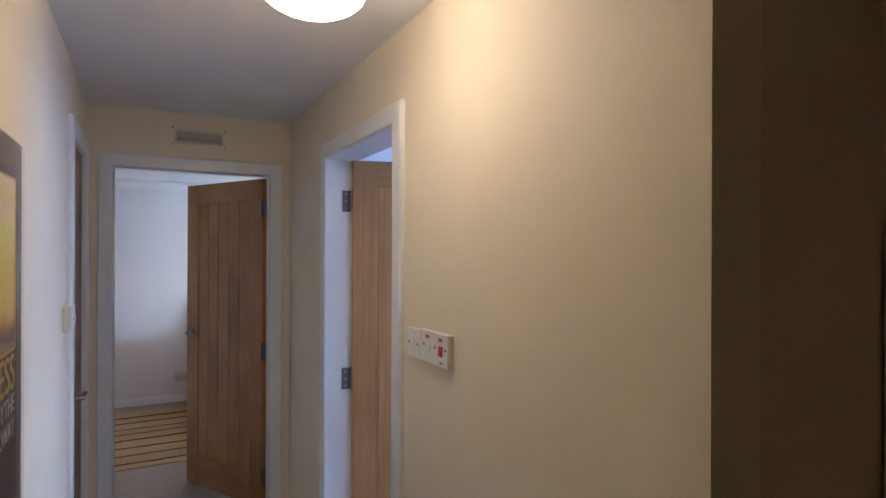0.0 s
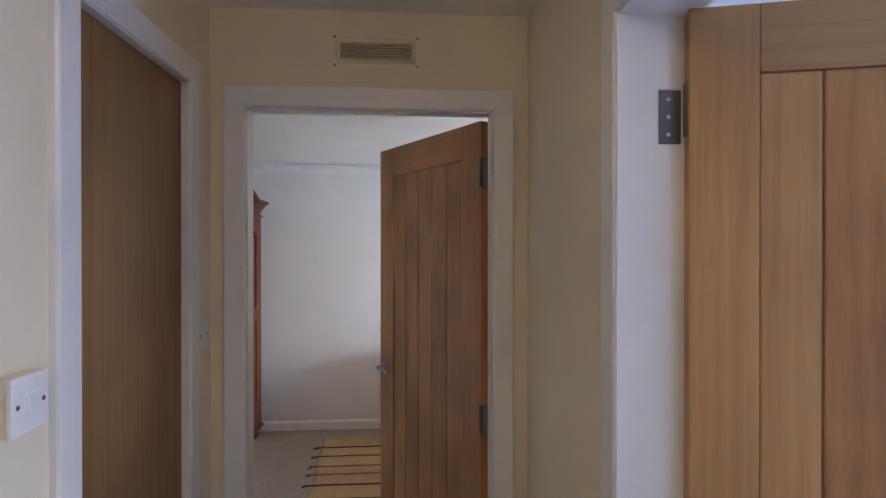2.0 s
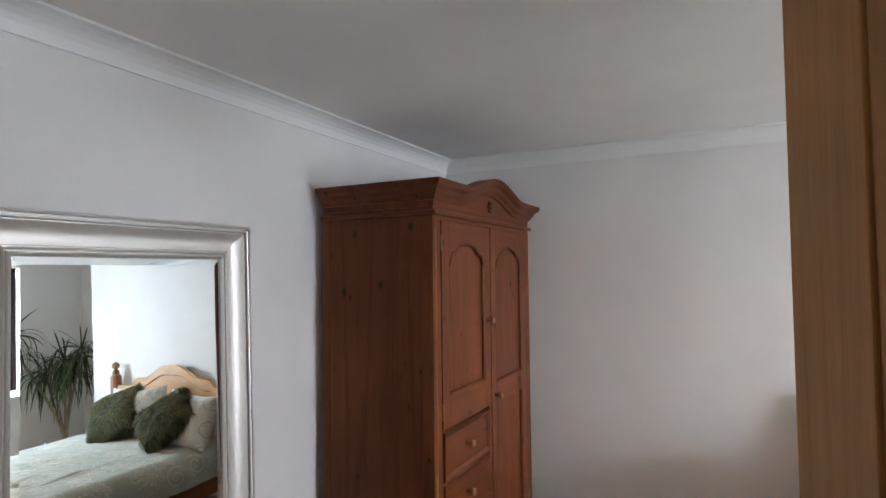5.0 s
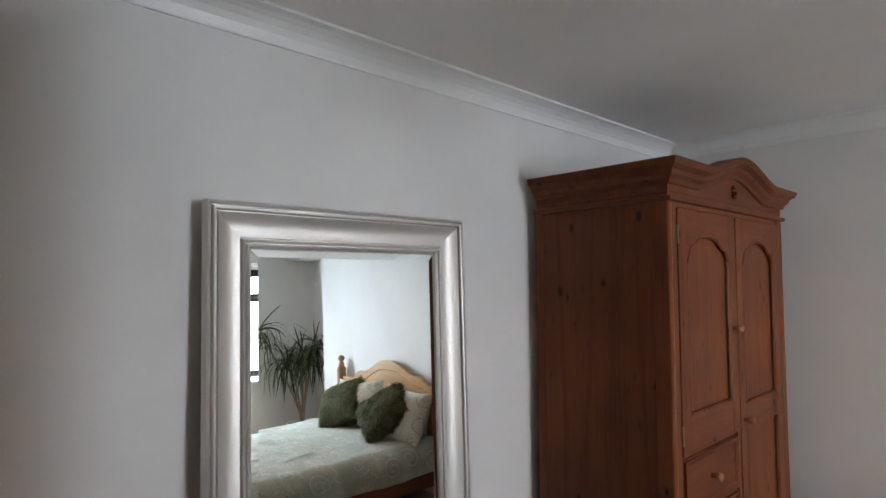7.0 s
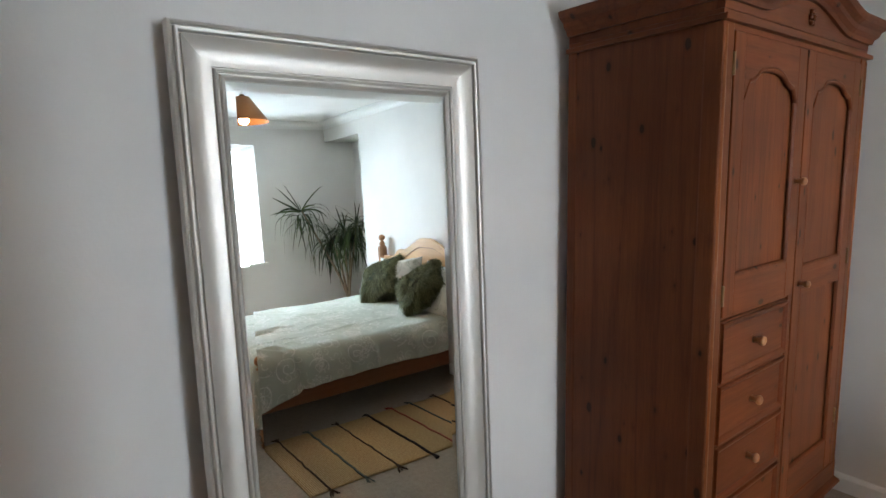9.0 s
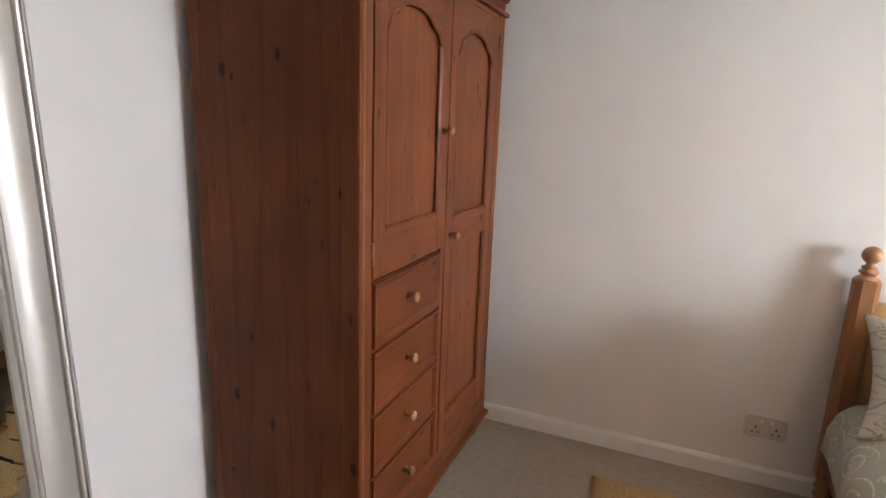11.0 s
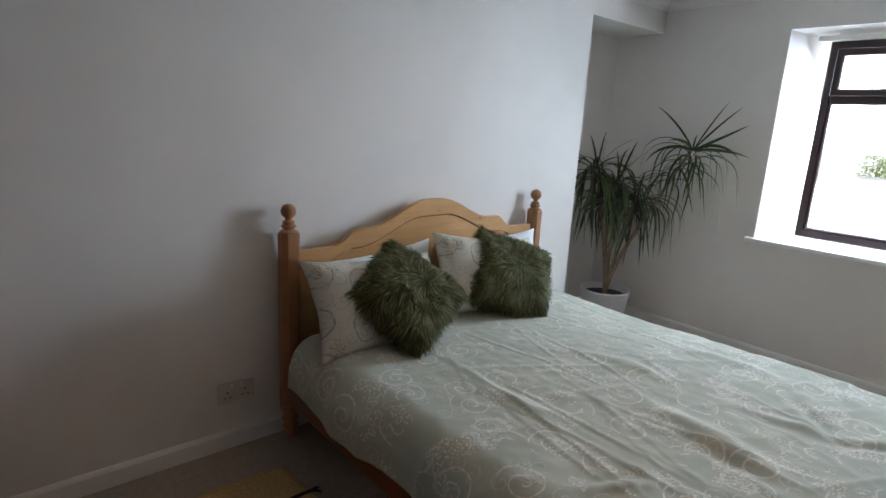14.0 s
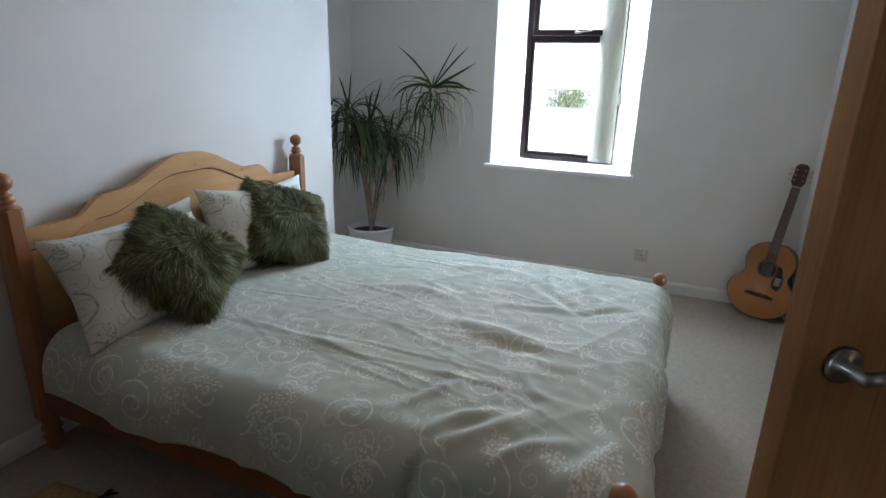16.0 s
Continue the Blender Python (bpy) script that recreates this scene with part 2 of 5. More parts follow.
M = dict(
    hall=paint("cream_wall_paint", (0.80, 0.70, 0.50), 0.6, 0.35),
    white=paint("white_wall_paint", (0.74, 0.715, 0.68), 0.65, 0.3),
    ceil=paint("ceiling_paint", (0.84, 0.815, 0.78), 0.7, 0.35, 90),
    trim=paint("white_gloss_trim", (0.80, 0.79, 0.76), 0.3, 0.12, 40, 0.03),
    dark=paint("passage_wall_paint", (0.74, 0.60, 0.44), 0.7, 0.3),
    carpet=carpet("beige_carpet", (0.43, 0.37, 0.30)),
    oak=wood("oak_veneer", (0.52, 0.260, 0.092), (0.285, 0.120, 0.040), "Z", 1.25, 0.46, 0, 0.85, 13, 0.28, 0.07, 0.3),
    oak_x=wood("oak_veneer_rail", (0.52, 0.260, 0.092), (0.285, 0.120, 0.040), "X", 1.25, 0.46, 0, 0.85, 13, 0.28, 0.07, 0.3),
    oak_flame=wood("flame_oak_veneer", (0.52, 0.260, 0.092), (0.285, 0.120, 0.040), "Z", 1.1, 0.46, 0, 0.75, 12, 0.6, 0.30, 0.3),
    # door_2: the same oak, paler and yellower to carry the light on it
    oak_lit=wood("lit_oak_veneer", (0.55, 0.31, 0.125), (0.33, 0.165, 0.062), "Z", 1.25, 0.46, 0, 0.85, 13, 0.35, 0.07, 0.3),
    oak_lit_x=wood("lit_oak_veneer_rail", (0.55, 0.31, 0.125), (0.33, 0.165, 0.062), "X", 1.25, 0.46, 0, 0.85, 13, 0.35, 0.07, 0.3),
    oak_dark=wood("dark_oak_veneer", (0.36, 0.20, 0.080), (0.17, 0.085, 0.032), "Z", 1.0, 0.44, 0, 0.9, 11, 0.45, 0.07, 0.3),
    oak_gap=plain("oak_gap_shadow", (0.19, 0.080, 0.028), 0.7),
    groove=plain("groove_shadow_gap", (0.08, 0.035, 0.014), 0.7),
    pine=wood("stained_pine", (0.196, 0.055, 0.0165), (0.095, 0.0245, 0.0082), "Z", 1.3, 0.42, 0.95, 1.05, 8, 0.45, 0.12, 0.18),
    pine_worn=wood("worn_pine_edge", (0.30, 0.105, 0.036), (0.19, 0.058, 0.019), "Z", 1.3, 0.42, 0.3, 1.0, 8, 0.45, 0.12, 0.2),
    pine_y=wood("stained_pine_rail", (0.186, 0.050, 0.0148), (0.090, 0.0225, 0.0076), "Y", 1.3, 0.42, 0.9, 1.0, 8, 0.5, 0.12, 0.18),
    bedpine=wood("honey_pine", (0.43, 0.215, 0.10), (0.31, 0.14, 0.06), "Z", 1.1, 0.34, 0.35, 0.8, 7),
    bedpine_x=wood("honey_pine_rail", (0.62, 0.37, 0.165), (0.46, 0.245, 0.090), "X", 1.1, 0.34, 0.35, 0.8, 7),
    # side rails: the same pine, with the duvet's shade put into its colour
    bedpine_shaded_y=wood("honey_pine_shaded_side", (0.25, 0.096, 0.038), (0.17, 0.060, 0.023), "Y", 1.1, 0.34, 0.35, 0.8, 7),
    steel=plain("satin_steel", (0.55, 0.54, 0.52), 0.3, 1.0),
    pewter=plain("satin_pewter", (0.30, 0.275, 0.245), 0.28, 1.0),
    brass=plain("antique_brass", (0.24, 0.17, 0.095), 0.32, 1.0),
    hinge=plain("dull_hinge_metal", (0.16, 0.14, 0.12), 0.4, 0.9),
    silver=brushed("silver_leaf_frame", (0.70, 0.67, 0.62), 0.50),
    mirror=mirror_glass("mirror_glass"),
    glass=glass("window_glass"),
    plastic=plain("white_plastic", (0.78, 0.77, 0.73), 0.35),
    cream_plastic=plain("cream_plastic", (0.72, 0.66, 0.50), 0.4),
    red=plain("red_plastic", (0.55, 0.04, 0.03), 0.35),
    black=plain("black_slot", (0.012, 0.011, 0.011), 0.5),
    brown=plain("brown_window_frame", (0.045, 0.028, 0.028), 0.3),
    radiator=plain("radiator_enamel", (0.78, 0.77, 0.71), 0.3),
    globe=shining("lit_opal_globe", (1.0, 0.78, 0.52), 16.0),
)

# ---- mesh helpers ----


def part(name, bm, material, parent=None, label="", smooth=False):
    """Links a bmesh as one mesh object, under a thing or a part when one is given."""
    me = bpy.data.meshes.new(name)
    bmesh.ops.recalc_face_normals(bm, faces=bm.faces)
    bm.to_mesh(me)
    bm.free()
    for m in material if isinstance(material, (list, tuple)) else [material]:
        me.materials.append(m)
    if smooth:
        for p in me.polygons:
            p.use_smooth = True
    ob = new(name, me)
    if parent is not None:
        ob.parent = parent
    if label:
        ob["label"] = label
    return ob


def thing(name, label, category, place=(0, 0, 0), turn=0, group="", kind=""):
    ob = new(name)
    ob.empty_display_size = 0.1
    ob.matrix_world = pose(*place, 0, 0, turn)
    return tagged(ob, label, category, group, kind)


def box(x0, y0, z0, x1, y1, z1, bevel=0.0, segs=2, bm=None, mat=0):
    out = bm or bmesh.new()
    vs = [out.verts.new((x, y, z)) for x in (x0, x1) for y in (y0, y1) for z in (z0, z1)]
    fs = [out.faces.new([vs[i] for i in q]) for q in ((0, 1, 3, 2), (4, 6, 7, 5), (0, 4, 5, 1), (2, 3, 7, 6), (0, 2, 6, 4), (1, 5, 7, 3))]
    for f in fs:
        f.material_index = mat
    if bevel > 0:
        es = {e for f in fs for e in f.edges}
        bmesh.ops.bevel(out, geom=list(es), offset=bevel, segments=segs, affect="EDGES", profile=0.6)
    return out


def lathe(profile, segs=24, bm=None, at=(0, 0, 0), axis="Z"):
    """Turned shape from (radius, height) pairs."""
    out = bm or bmesh.new()
    rings = []
    for r, h in profile:
        ring = []
        for i in range(segs):
            a = 2 * math.pi * i / segs
            p = (r * math.cos(a), r * math.sin(a), h)
            if axis == "X":
                p = (p[2], p[0], p[1])
            elif axis == "Y":
                p = (p[0], p[2], p[1])
            ring.append(out.verts.new((p[0] + at[0], p[1] + at[1], p[2] + at[2])))
        rings.append(ring)
    for a, b in zip(rings, rings[1:]):
        for i in range(segs):
            j = (i + 1) % segs
            out.faces.new((a[i], a[j], b[j], b[i]))
    for ring in (rings[0], rings[-1]):
        if (ring[0].co - ring[1].co).length > 1e-5:
            out.faces.new(ring)
    return out


def prism(outline, depth, axis="Y", base=0.0, bm=None, bevel=0.0):
    """A flat outline of (a, b) pairs pushed through a depth along an axis."""
    out = bm or bmesh.new()

    def at(a, b, d):
        return {"X": (d, a, b), "Y": (a, d, b), "Z": (a, b, d)}[axis]
    lo = [out.verts.new(at(a, b, base)) for a, b in outline]
    hi = [out.verts.new(at(a, b, base + depth)) for a, b in outline]
    k = len(outline)
    f0 = out.faces.new(lo)
    f1 = out.faces.new(hi[::-1])
    for i in range(k):
        out.faces.new((lo[i], hi[i], hi[(i + 1) % k], lo[(i + 1) % k]))
    if bevel:
        bmesh.ops.bevel(out, geom=list(set(f0.edges) | set(f1.edges)), offset=bevel, segments=2, affect="EDGES")
    return out


def sweep(path, section, bm=None, closed=False):
    """Runs a section of (out, up) pairs along a path of (point, out direction, up direction)."""
    out = bm or bmesh.new()
    rows = []
    for p, o, u in path:
        rows.append([out.verts.new(Vector(p) + Vector(o) * a + Vector(u) * b) for a, b in section])
    k = len(section)
    pairs = list(zip(rows, rows[1:])) + ([(rows[-1], rows[0])] if closed else [])
    for a, b in pairs:
        for i in range(k):
            j = (i + 1) % k
            out.faces.new((a[i], a[j], b[j], b[i]))
    if not closed:
        out.faces.new(rows[0][::-1])
        out.faces.new(rows[-1])
    return out


def tube(points, radius, segs=8, bm=None, taper=1.0):
    """A round bar through points."""
    out = bm or bmesh.new()
    pts = [Vector(p) for p in points]
    rows = []
    for i, p in enumerate(pts):
        d = (pts[min(i + 1, len(pts) - 1)] - pts[max(i - 1, 0)]).normalized()
        side = d.cross(Vector((0.31, 0.17, 0.93))).normalized()
        up = side.cross(d)
        r = radius * (1 + (taper - 1) * i / max(1, len(pts) - 1))
        rows.append([out.verts.new(p + (side * math.cos(2 * math.pi * k / segs) + up * math.sin(2 * math.pi * k / segs)) * r) for k in range(segs)])
    for a, b in zip(rows, rows[1:]):
        for k in range(segs):
            j = (k + 1) % segs
            out.faces.new((a[k], a[j], b[j], b[k]))
    out.faces.new(rows[0][::-1])
    out.faces.new(rows[-1])
    return out


def structure(name, bm, material, label, category="wall"):
    return tagged(part(name, bm, material), label, category, kind="structure")


# ---- the plan ----
HW, HE, HN = -0.11, 0.90, -0.10      # hall: west and east walls, its north end
HC = 2.30                            # hall ceiling
RW, RE, RN = -1.21, 3.44, 2.88       # bedroom: west, east and north walls
RS, RD = 0.12, -0.045                 # bedroom: south wall by the radiator, and by the door
RC = 2.235                           # bedroom ceiling
AX, AY, AZ = 2.63, 3.23, 2.02        # alcove: its west side, its back, its soffit
DX0, DX1, DH = 0.003, 0.782, 1.985      # bedroom door opening
SY0, SY1 = -1.69, -0.885              # side room door opening in the hall's east wall
CY0, CY1 = -0.84, -0.31              # cupboard opening in the hall's west wall
WY0, WY1, WZ0, WZ1 = 1.13, 2.09, 0.755, 1.985   # window opening on the inner wall face
FY0, FY1, FZ0, FZ1 = 1.27, 1.93, 0.79, 1.93     # window frame
FX = 3.68                            # window frame plane
HB, HEC = -4.7, -2.885                # hall's south end; where its east wall ends

structure("floor", box(RW - 0.3, HB - 0.2, -0.12, RE + 0.1, AY + 0.1, 0.0), M["carpet"], "beige cut-pile carpet over the whole floor", "floor")

# hall ceiling and bedroom ceiling
structure("ceiling_hall", box(HW - 0.12, HB - 0.1, HC, 3.5, HN, HC + 0.1), M["ceil"], "plain white painted hall ceiling", "ceiling")
structure("ceiling_bedroom", box(RW - 0.1, HN + 0.003, RC, RE + 0.1, RN, RC + 0.165), M["ceil"], "plain white painted bedroom ceiling", "ceiling")
structure("alcove_header", box(AX, RN, AZ, RE + 0.1, AY, RC + 0.165), M["white"], "white painted header over the alcove", "wall")

# hall west wall with the cupboard opening
bm = box(HW - 0.12, HB, 0, HW, CY0, HC)
box(HW - 0.12, CY1, 0, HW, HN, HC, bm=bm)
box(HW - 0.12, CY0, 2.005, HW, CY1, HC, bm=bm)
structure("wall_hall_west", bm, M["hall"], "cream painted hall wall with a cupboard opening")
# hall east wall with the side room opening
bm = box(HE, HEC, 0, HE + 0.12, SY0, HC)
box(HE, SY1, 0, HE + 0.12, HN, HC, bm=bm)
box(HE, SY0, DH, HE + 0.12, SY1, HC, bm=bm)
structure("wall_hall_east", bm, M["hall"], "cream painted hall wall with a doorway")
structure("wall_hall_south", box(HW - 0.12, HB - 0.1, 0, 2.4, HB, HC), M["hall"], "cream painted wall at the hall's end")
# the dark passage beside the start of the walk
structure("wall_passage_north", box(HE + 0.12, HEC, 0, 2.3, HEC + 0.1, HC), M["dark"], "dim brown passage wall")
structure("wall_passage_east", box(2.3, HB, 0, 2.4, HEC + 0.1, HC), M["dark"], "dim brown passage end wall")
# wall between hall and bedroom, with the door opening
bm = box(HW - 0.12, HN, 0, DX0, RD, HC)
box(DX1, HN, 0, HE + 0.12, RD, HC, bm=bm)
box(DX0, HN, DH, DX1, RD, HC, bm=bm)
structure("wall_hall_north", bm, [M["hall"]], "cream painted wall over the bedroom door")
bm = box(RW, RD + 0.002, 0, DX0 - 0.09, RD + 0.006, RC)
box(DX0 - 0.09, RD + 0.002, DH + 0.09, DX1 + 0.09, RD + 0.006, RC, bm=bm)
structure("wall_bedroom_south_plaster", bm, M["white"], "white plaster round the bedroom door")
bm = box(DX1 + 0.09, RD + 0.002, 0, RE, RS, RC)
box(HE + 0.12, HN, 0, RE, RD, HC, bm=bm)
structure("wall_bedroom_south", bm, M["white"], "white painted bedroom wall behind the radiator")
structure("wall_bedroom_south_west", box(RW - 0.1, HN, 0, HW - 0.12, RD, HC), M["white"], "white painted bedroom wall beside the door")
structure("wall_west", box(RW - 0.1, RD, 0, RW, RN, RC), M["white"], "white painted bedroom wall behind the mirror")
bm = box(RW - 0.1, RN, 0, AX, AY, RC + 0.165)
structure("wall_north", bm, M["white"], "white painted bedroom wall behind the bed")
structure("wall_alcove", box(AX, AY, 0, RE + 0.45, AY + 0.1, RC + 0.165), M["white"], "white painted back of the alcove")


def window_wall(x0, x1, ya, yb, za, zb, y0, y1, z0, z1, fy0, fy1, fz0, fz1):
    """A thick outer wall with a window opening that narrows towards the outside."""
    bm = bmesh.new()

    def ring(x, a, b, c, d):
        return [bm.verts.new((x, y, z)) for y, z in ((a, c), (b, c), (b, d), (a, d))]
    rings = [ring(x0, ya, yb, za, zb), ring(x0, y0, y1, z0, z1), ring(x1, fy0, fy1, fz0, fz1), ring(x1, ya, yb, za, zb)]
    rings.append(rings[0])
    for a, b in zip(rings, rings[1:]):
        for i in range(4):
            j = (i + 1) % 4
            bm.faces.new((a[i], a[j], b[j], b[i]))
    return bm


structure("wall_east", window_wall(RE, 3.90, HN, AY, -0.1, RC + 0.165, WY0, WY1, WZ0 - 0.02, WZ1, FY0 - 0.075, FY1 + 0.075, FZ0 - 0.05, FZ1 + 0.03),
          M["white"], "white painted outer wall with a deep splayed window")

# side room beyond the hall's second door
structure("wall_side_room_east", window_wall(3.44, 3.85, -2.75, HN, -0.1, HC, -2.05, -0.85, 0.85, 2.1, -2.0, -0.9, 0.9, 2.05), M["white"], "white painted outer wall of the side room")
structure("wall_side_room_south", box(HE + 0.12, HEC + 0.1, 0, 3.44, HEC + 0.15, HC), M["white"], "white painted wall of the side room")

# ---- unseen box behind the hall's closed cupboard door, added to block daylight ----
bm = box(HW - 0.62, CY0 - 0.1, 0, HW - 0.6, CY1 + 0.15, HC)
box(HW - 0.6, CY0 - 0.1, 0, HW - 0.12, CY0 - 0.08, HC, bm=bm)
box(HW - 0.6, CY1 + 0.13, 0, HW - 0.12, CY1 + 0.15, HC, bm=bm)
structure("wall_cupboard", bm, M["white"], "unseen inside walls of the hall cupboard, added to block daylight")

# ---- skirting, cove ----
SKIRT = [(0, 0), (0.015, 0), (0.015, 0.062), (0.011, 0.072), (0.006, 0.078), (0, 0.078)]
COVE = [(0, 0), (0.075, 0), (0.075, -0.008)] + [(0.073 - 0.067 * math.sin(a), -0.008 - 0.060 * (1 - math.cos(a))) for a in (0.3, 0.6, 0.9, 1.2, 1.57)] + [(0.006, -0.075), (0, -0.075)]


def straight(name, p, q, out, section, z, label, category):
    bm = sweep([((*p, z), (*out, 0), (0, 0, 1)), ((*q, z), (*out, 0), (0, 0, 1))], section)
    return structure(name, bm, M["trim"], label, category)


for p, q, out in (((RW, RN - 0.001), (AX, RN - 0.001), (0, -1)), ((RW + 0.001, RD + 0.01), (RW + 0.001, RN), (1, 0)), ((RE - 0.001, RS), (RE - 0.001, AY), (-1, 0)),
                  ((AX, AY - 0.001), (RE, AY - 0.001), (0, -1)), ((DX1 + 0.1, RS + 0.001), (RE, RS + 0.001), (0, 1)), ((AX + 0.001, RN), (AX + 0.001, AY), (1, 0))):
    straight("baseboard", p, q, out, SKIRT, 0.0, "white painted skirting board along the bedroom wall", "skirting board")
for p, q, out in (((RW, RN - 0.001), (RE, RN - 0.001), (0, -1)), ((RW + 0.001, RD + 0.01), (RW + 0.001, RN), (1, 0)), ((RE - 0.001, RS), (RE - 0.001, RN), (-1, 0))):
    straight("trim_cove", p, q, out, COVE, RC - 0.001, "white plaster cove between wall and ceiling", "cornice")

# ---- door linings and architraves ----


def architrave(parent, a0, a1, top, axis, face, out, w=0.07, t=0.018):
    """A mitred board round an opening. axis: the way the wall runs; face: its surface; out: the way it faces."""
    def at(u, z, du, dz):
        if axis == "X":
            return ((u, face, z), (du, 0, dz), (0, out, 0))
        return ((face, u, z), (0, du, dz), (out, 0, 0))
    sec = [(0.001, 0), (w, 0), (w, t - 0.006), (w - 0.002, t - 0.002), (w - 0.006, t), (0.007, t), (0.003, t - 0.002), (0.001, t - 0.006)]
    part("architrave", sweep([at(a0, 0, -1, 0), at(a0, top, -1, 1), at(a1, top, 1, 1), at(a1, 0, 1, 0)], sec), M["trim"], parent)


def lining(parent, a0, a1, top, axis, d0, d1, stop):
    """The boards inside an opening, with the stop that the leaf shuts against."""
    def board(name, u0, u1, z0, z1, e0, e1):
        part(name, box(u0, e0, z0, u1, e1, z1, 0.002) if axis == "X" else box(e0, u0, z0, e1, u1, z1, 0.002), M["trim"], parent)
    for name, e0, e1, k in (("jamb", d0 + 0.002, d1 - 0.002, 0.005),) + ((("stop", stop, stop + 0.03, 0.016),) if stop is not None else ()):
        board(name, a0 + 0.001, a0 + k, 0.002, top - 0.001, e0, e1)
        board(name, a1 - k, a1 - 0.001, 0.002, top - 0.001, e0, e1)
        board(name, a0 + k, a1 - k, top - k, top - 0.001, e0, e1)


f = thing("door_frame_1", "white painted frame round the bedroom doorway", "door frame", kind="structure")
architrave(f, DX0, DX1, DH, "X", HN, -1)
lining(f, DX0, DX1, DH, "X", HN - 0.016, RD + 0.004, None)
f = thing("door_frame_2", "white painted frame round the side room doorway", "door frame", kind="structure")
architrave(f, SY0, SY1, DH, "Y", HE, -1)
architrave(f, SY0, SY1, DH, "Y", HE + 0.12, 1)
lining(f, SY0, SY1, DH, "Y", HE - 0.016, HE + 0.136, None)
for z in (0.20, 0.953, 1.790):
    hp = part("hinge_plate", box(HE + 0.066, SY1 - 0.0085, z - 0.05, HE + 0.108, SY1 - 0.006, z + 0.05), M["hinge"], f, "dull metal hinge plate")
    for dz in (-0.033, 0.0, 0.033):
        part("screw", lathe([(0.004, SY1 - 0.0085), (0.003, SY1 - 0.0098), (0, SY1 - 0.0099)], 10, at=(HE + 0.084, 0, z + dz), axis="Y"), M["steel"], hp)
f = thing("door_frame_3", "white painted frame round the cupboard door", "door frame", kind="structure")
architrave(f, CY0, CY1, 2.005, "Y", HW, 1)
lining(f, CY0, CY1, 2.005, "Y", HW - 0.12, HW + 0.016, HW - 0.075)


def lever(parent, x, z, face, way, metal):
    """A lever handle on a round rose; way: +1 or -1 along the leaf; face: the surface it sits on and its side."""
    y, s = face
    h = part("door_handle", lathe([(0.026, y), (0.026, y + s * 0.006), (0.022, y + s * 0.010), (0.009, y + s * 0.011), (0.009, y + s * 0.045), (0.0, y + s * 0.046)], 24, at=(x, 0, z), axis="Y"), metal, parent, "", True)
    pts = [(x, y + s * 0.040, z)]
    for i in range(1, 10):
        u = i / 9
        pts.append((x + way * 0.112 * u, y + s * (0.046 + 0.006 * math.sin(u * 3.1)), z + 0.014 * math.sin(u * 3.6) - 0.004 * u + (0.012 * u ** 6)))
    part("lever", tube(pts, 0.0095, 10, taper=0.7), metal, h, "", True)


def hinge(parent, z, y, side):
    h = part("hinge", tube([(0.0, y, z - 0.05), (0.0, y, z + 0.05)], 0.0065, 10), M["hinge"], parent, "dull metal butt hinge", True)
    part("hinge_leaf", box(0.001, y - side * 0.034, z - 0.05, 0.0035, y - side * 0.002, z + 0.05), M["hinge"], h)
    part("hinge_leaf", box(-0.032, y - side * 0.004, z - 0.05, -0.006, y - side * 0.0015, z + 0.05), M["hinge"], h)
    for dz in (-0.033, 0.0, 0.033):
        part("screw", lathe([(0.004, 0.0036), (0.003, 0.005), (0.0, 0.0052)], 10, at=(0, y - side * 0.018, z + dz), axis="X"), M["steel"], h)


def boarded_door(name, label, place, turn, mirrored=1, veneer="oak"):
    """A cottage door of stiles, rails and five tongued boards. Local x runs from the hinges, y through the leaf."""
    d = thing(name, label, "door", place, turn)
    W, H, T = 0.762, 1.972, 0.040
    st, tr, br = 0.122, 0.122, 0.20
    for x0, x1 in ((0.004, st), (W - st, W)):
        part("stile", box(x0, 0, 0.006, x1, T, H, 0.003), M[veneer], d)
    part("top_rail", box(st + 0.0006, 0.0006, H - tr, W - st - 0.0006, T - 0.0006, H, 0.002), M[veneer + "_x"], d)
    part("bottom_rail", box(st + 0.0006, 0.0006, 0.006, W - st - 0.0006, T - 0.0006, br, 0.002), M[veneer + "_x"], d)
    part("core", box(st + 0.001, 0.0075, br - 0.01, W - st - 0.001, T - 0.0075, H - tr + 0.01), M["oak_gap"], d, "brown gaps between the boards")
    k = 5
    w = (W - 2 * st) / k
    for i in range(k):
        part("board", box(st + i * w + 0.0018, 0.0045, br + 0.0015, st + (i + 1) * w - 0.0018, T - 0.0045, H - tr - 0.0015, 0.004), M["oak_flame"] if i == 1 else M[veneer], d)
    side = 1 if mirrored > 0 else -1
    ypin = T + 0.004 if mirrored > 0 else -0.004
    for z in (0.20, 0.945, 1.795):
        hinge(d, z, ypin, side)
    lever(d, W - 0.058, 1.0, (0.0, -1), -1, M["pewter"])
    lever(d, W - 0.058, 1.0, (T, 1), -1, M["pewter"])
    return d


# bedroom door: hinged on the east jamb, standing open into the room
ang = math.degrees(math.atan2(0.675, -0.374))
d1 = boarded_door("door_1", "open oak cottage door with five vertical boards", (0.757, 0.004, 0.008), ang, 1)
# with the leaf's hall side towards the doorway
d1.matrix_world = pose(0.757, 0.004, 0.008, 0, 0, ang) @ Matrix.Translation((-0.012, -0.04, 0))
d2 = boarded_door("door_2", "open oak cottage door into the side room", (1.003, -0.925, 0.008), -15.5, 1, "oak_lit")

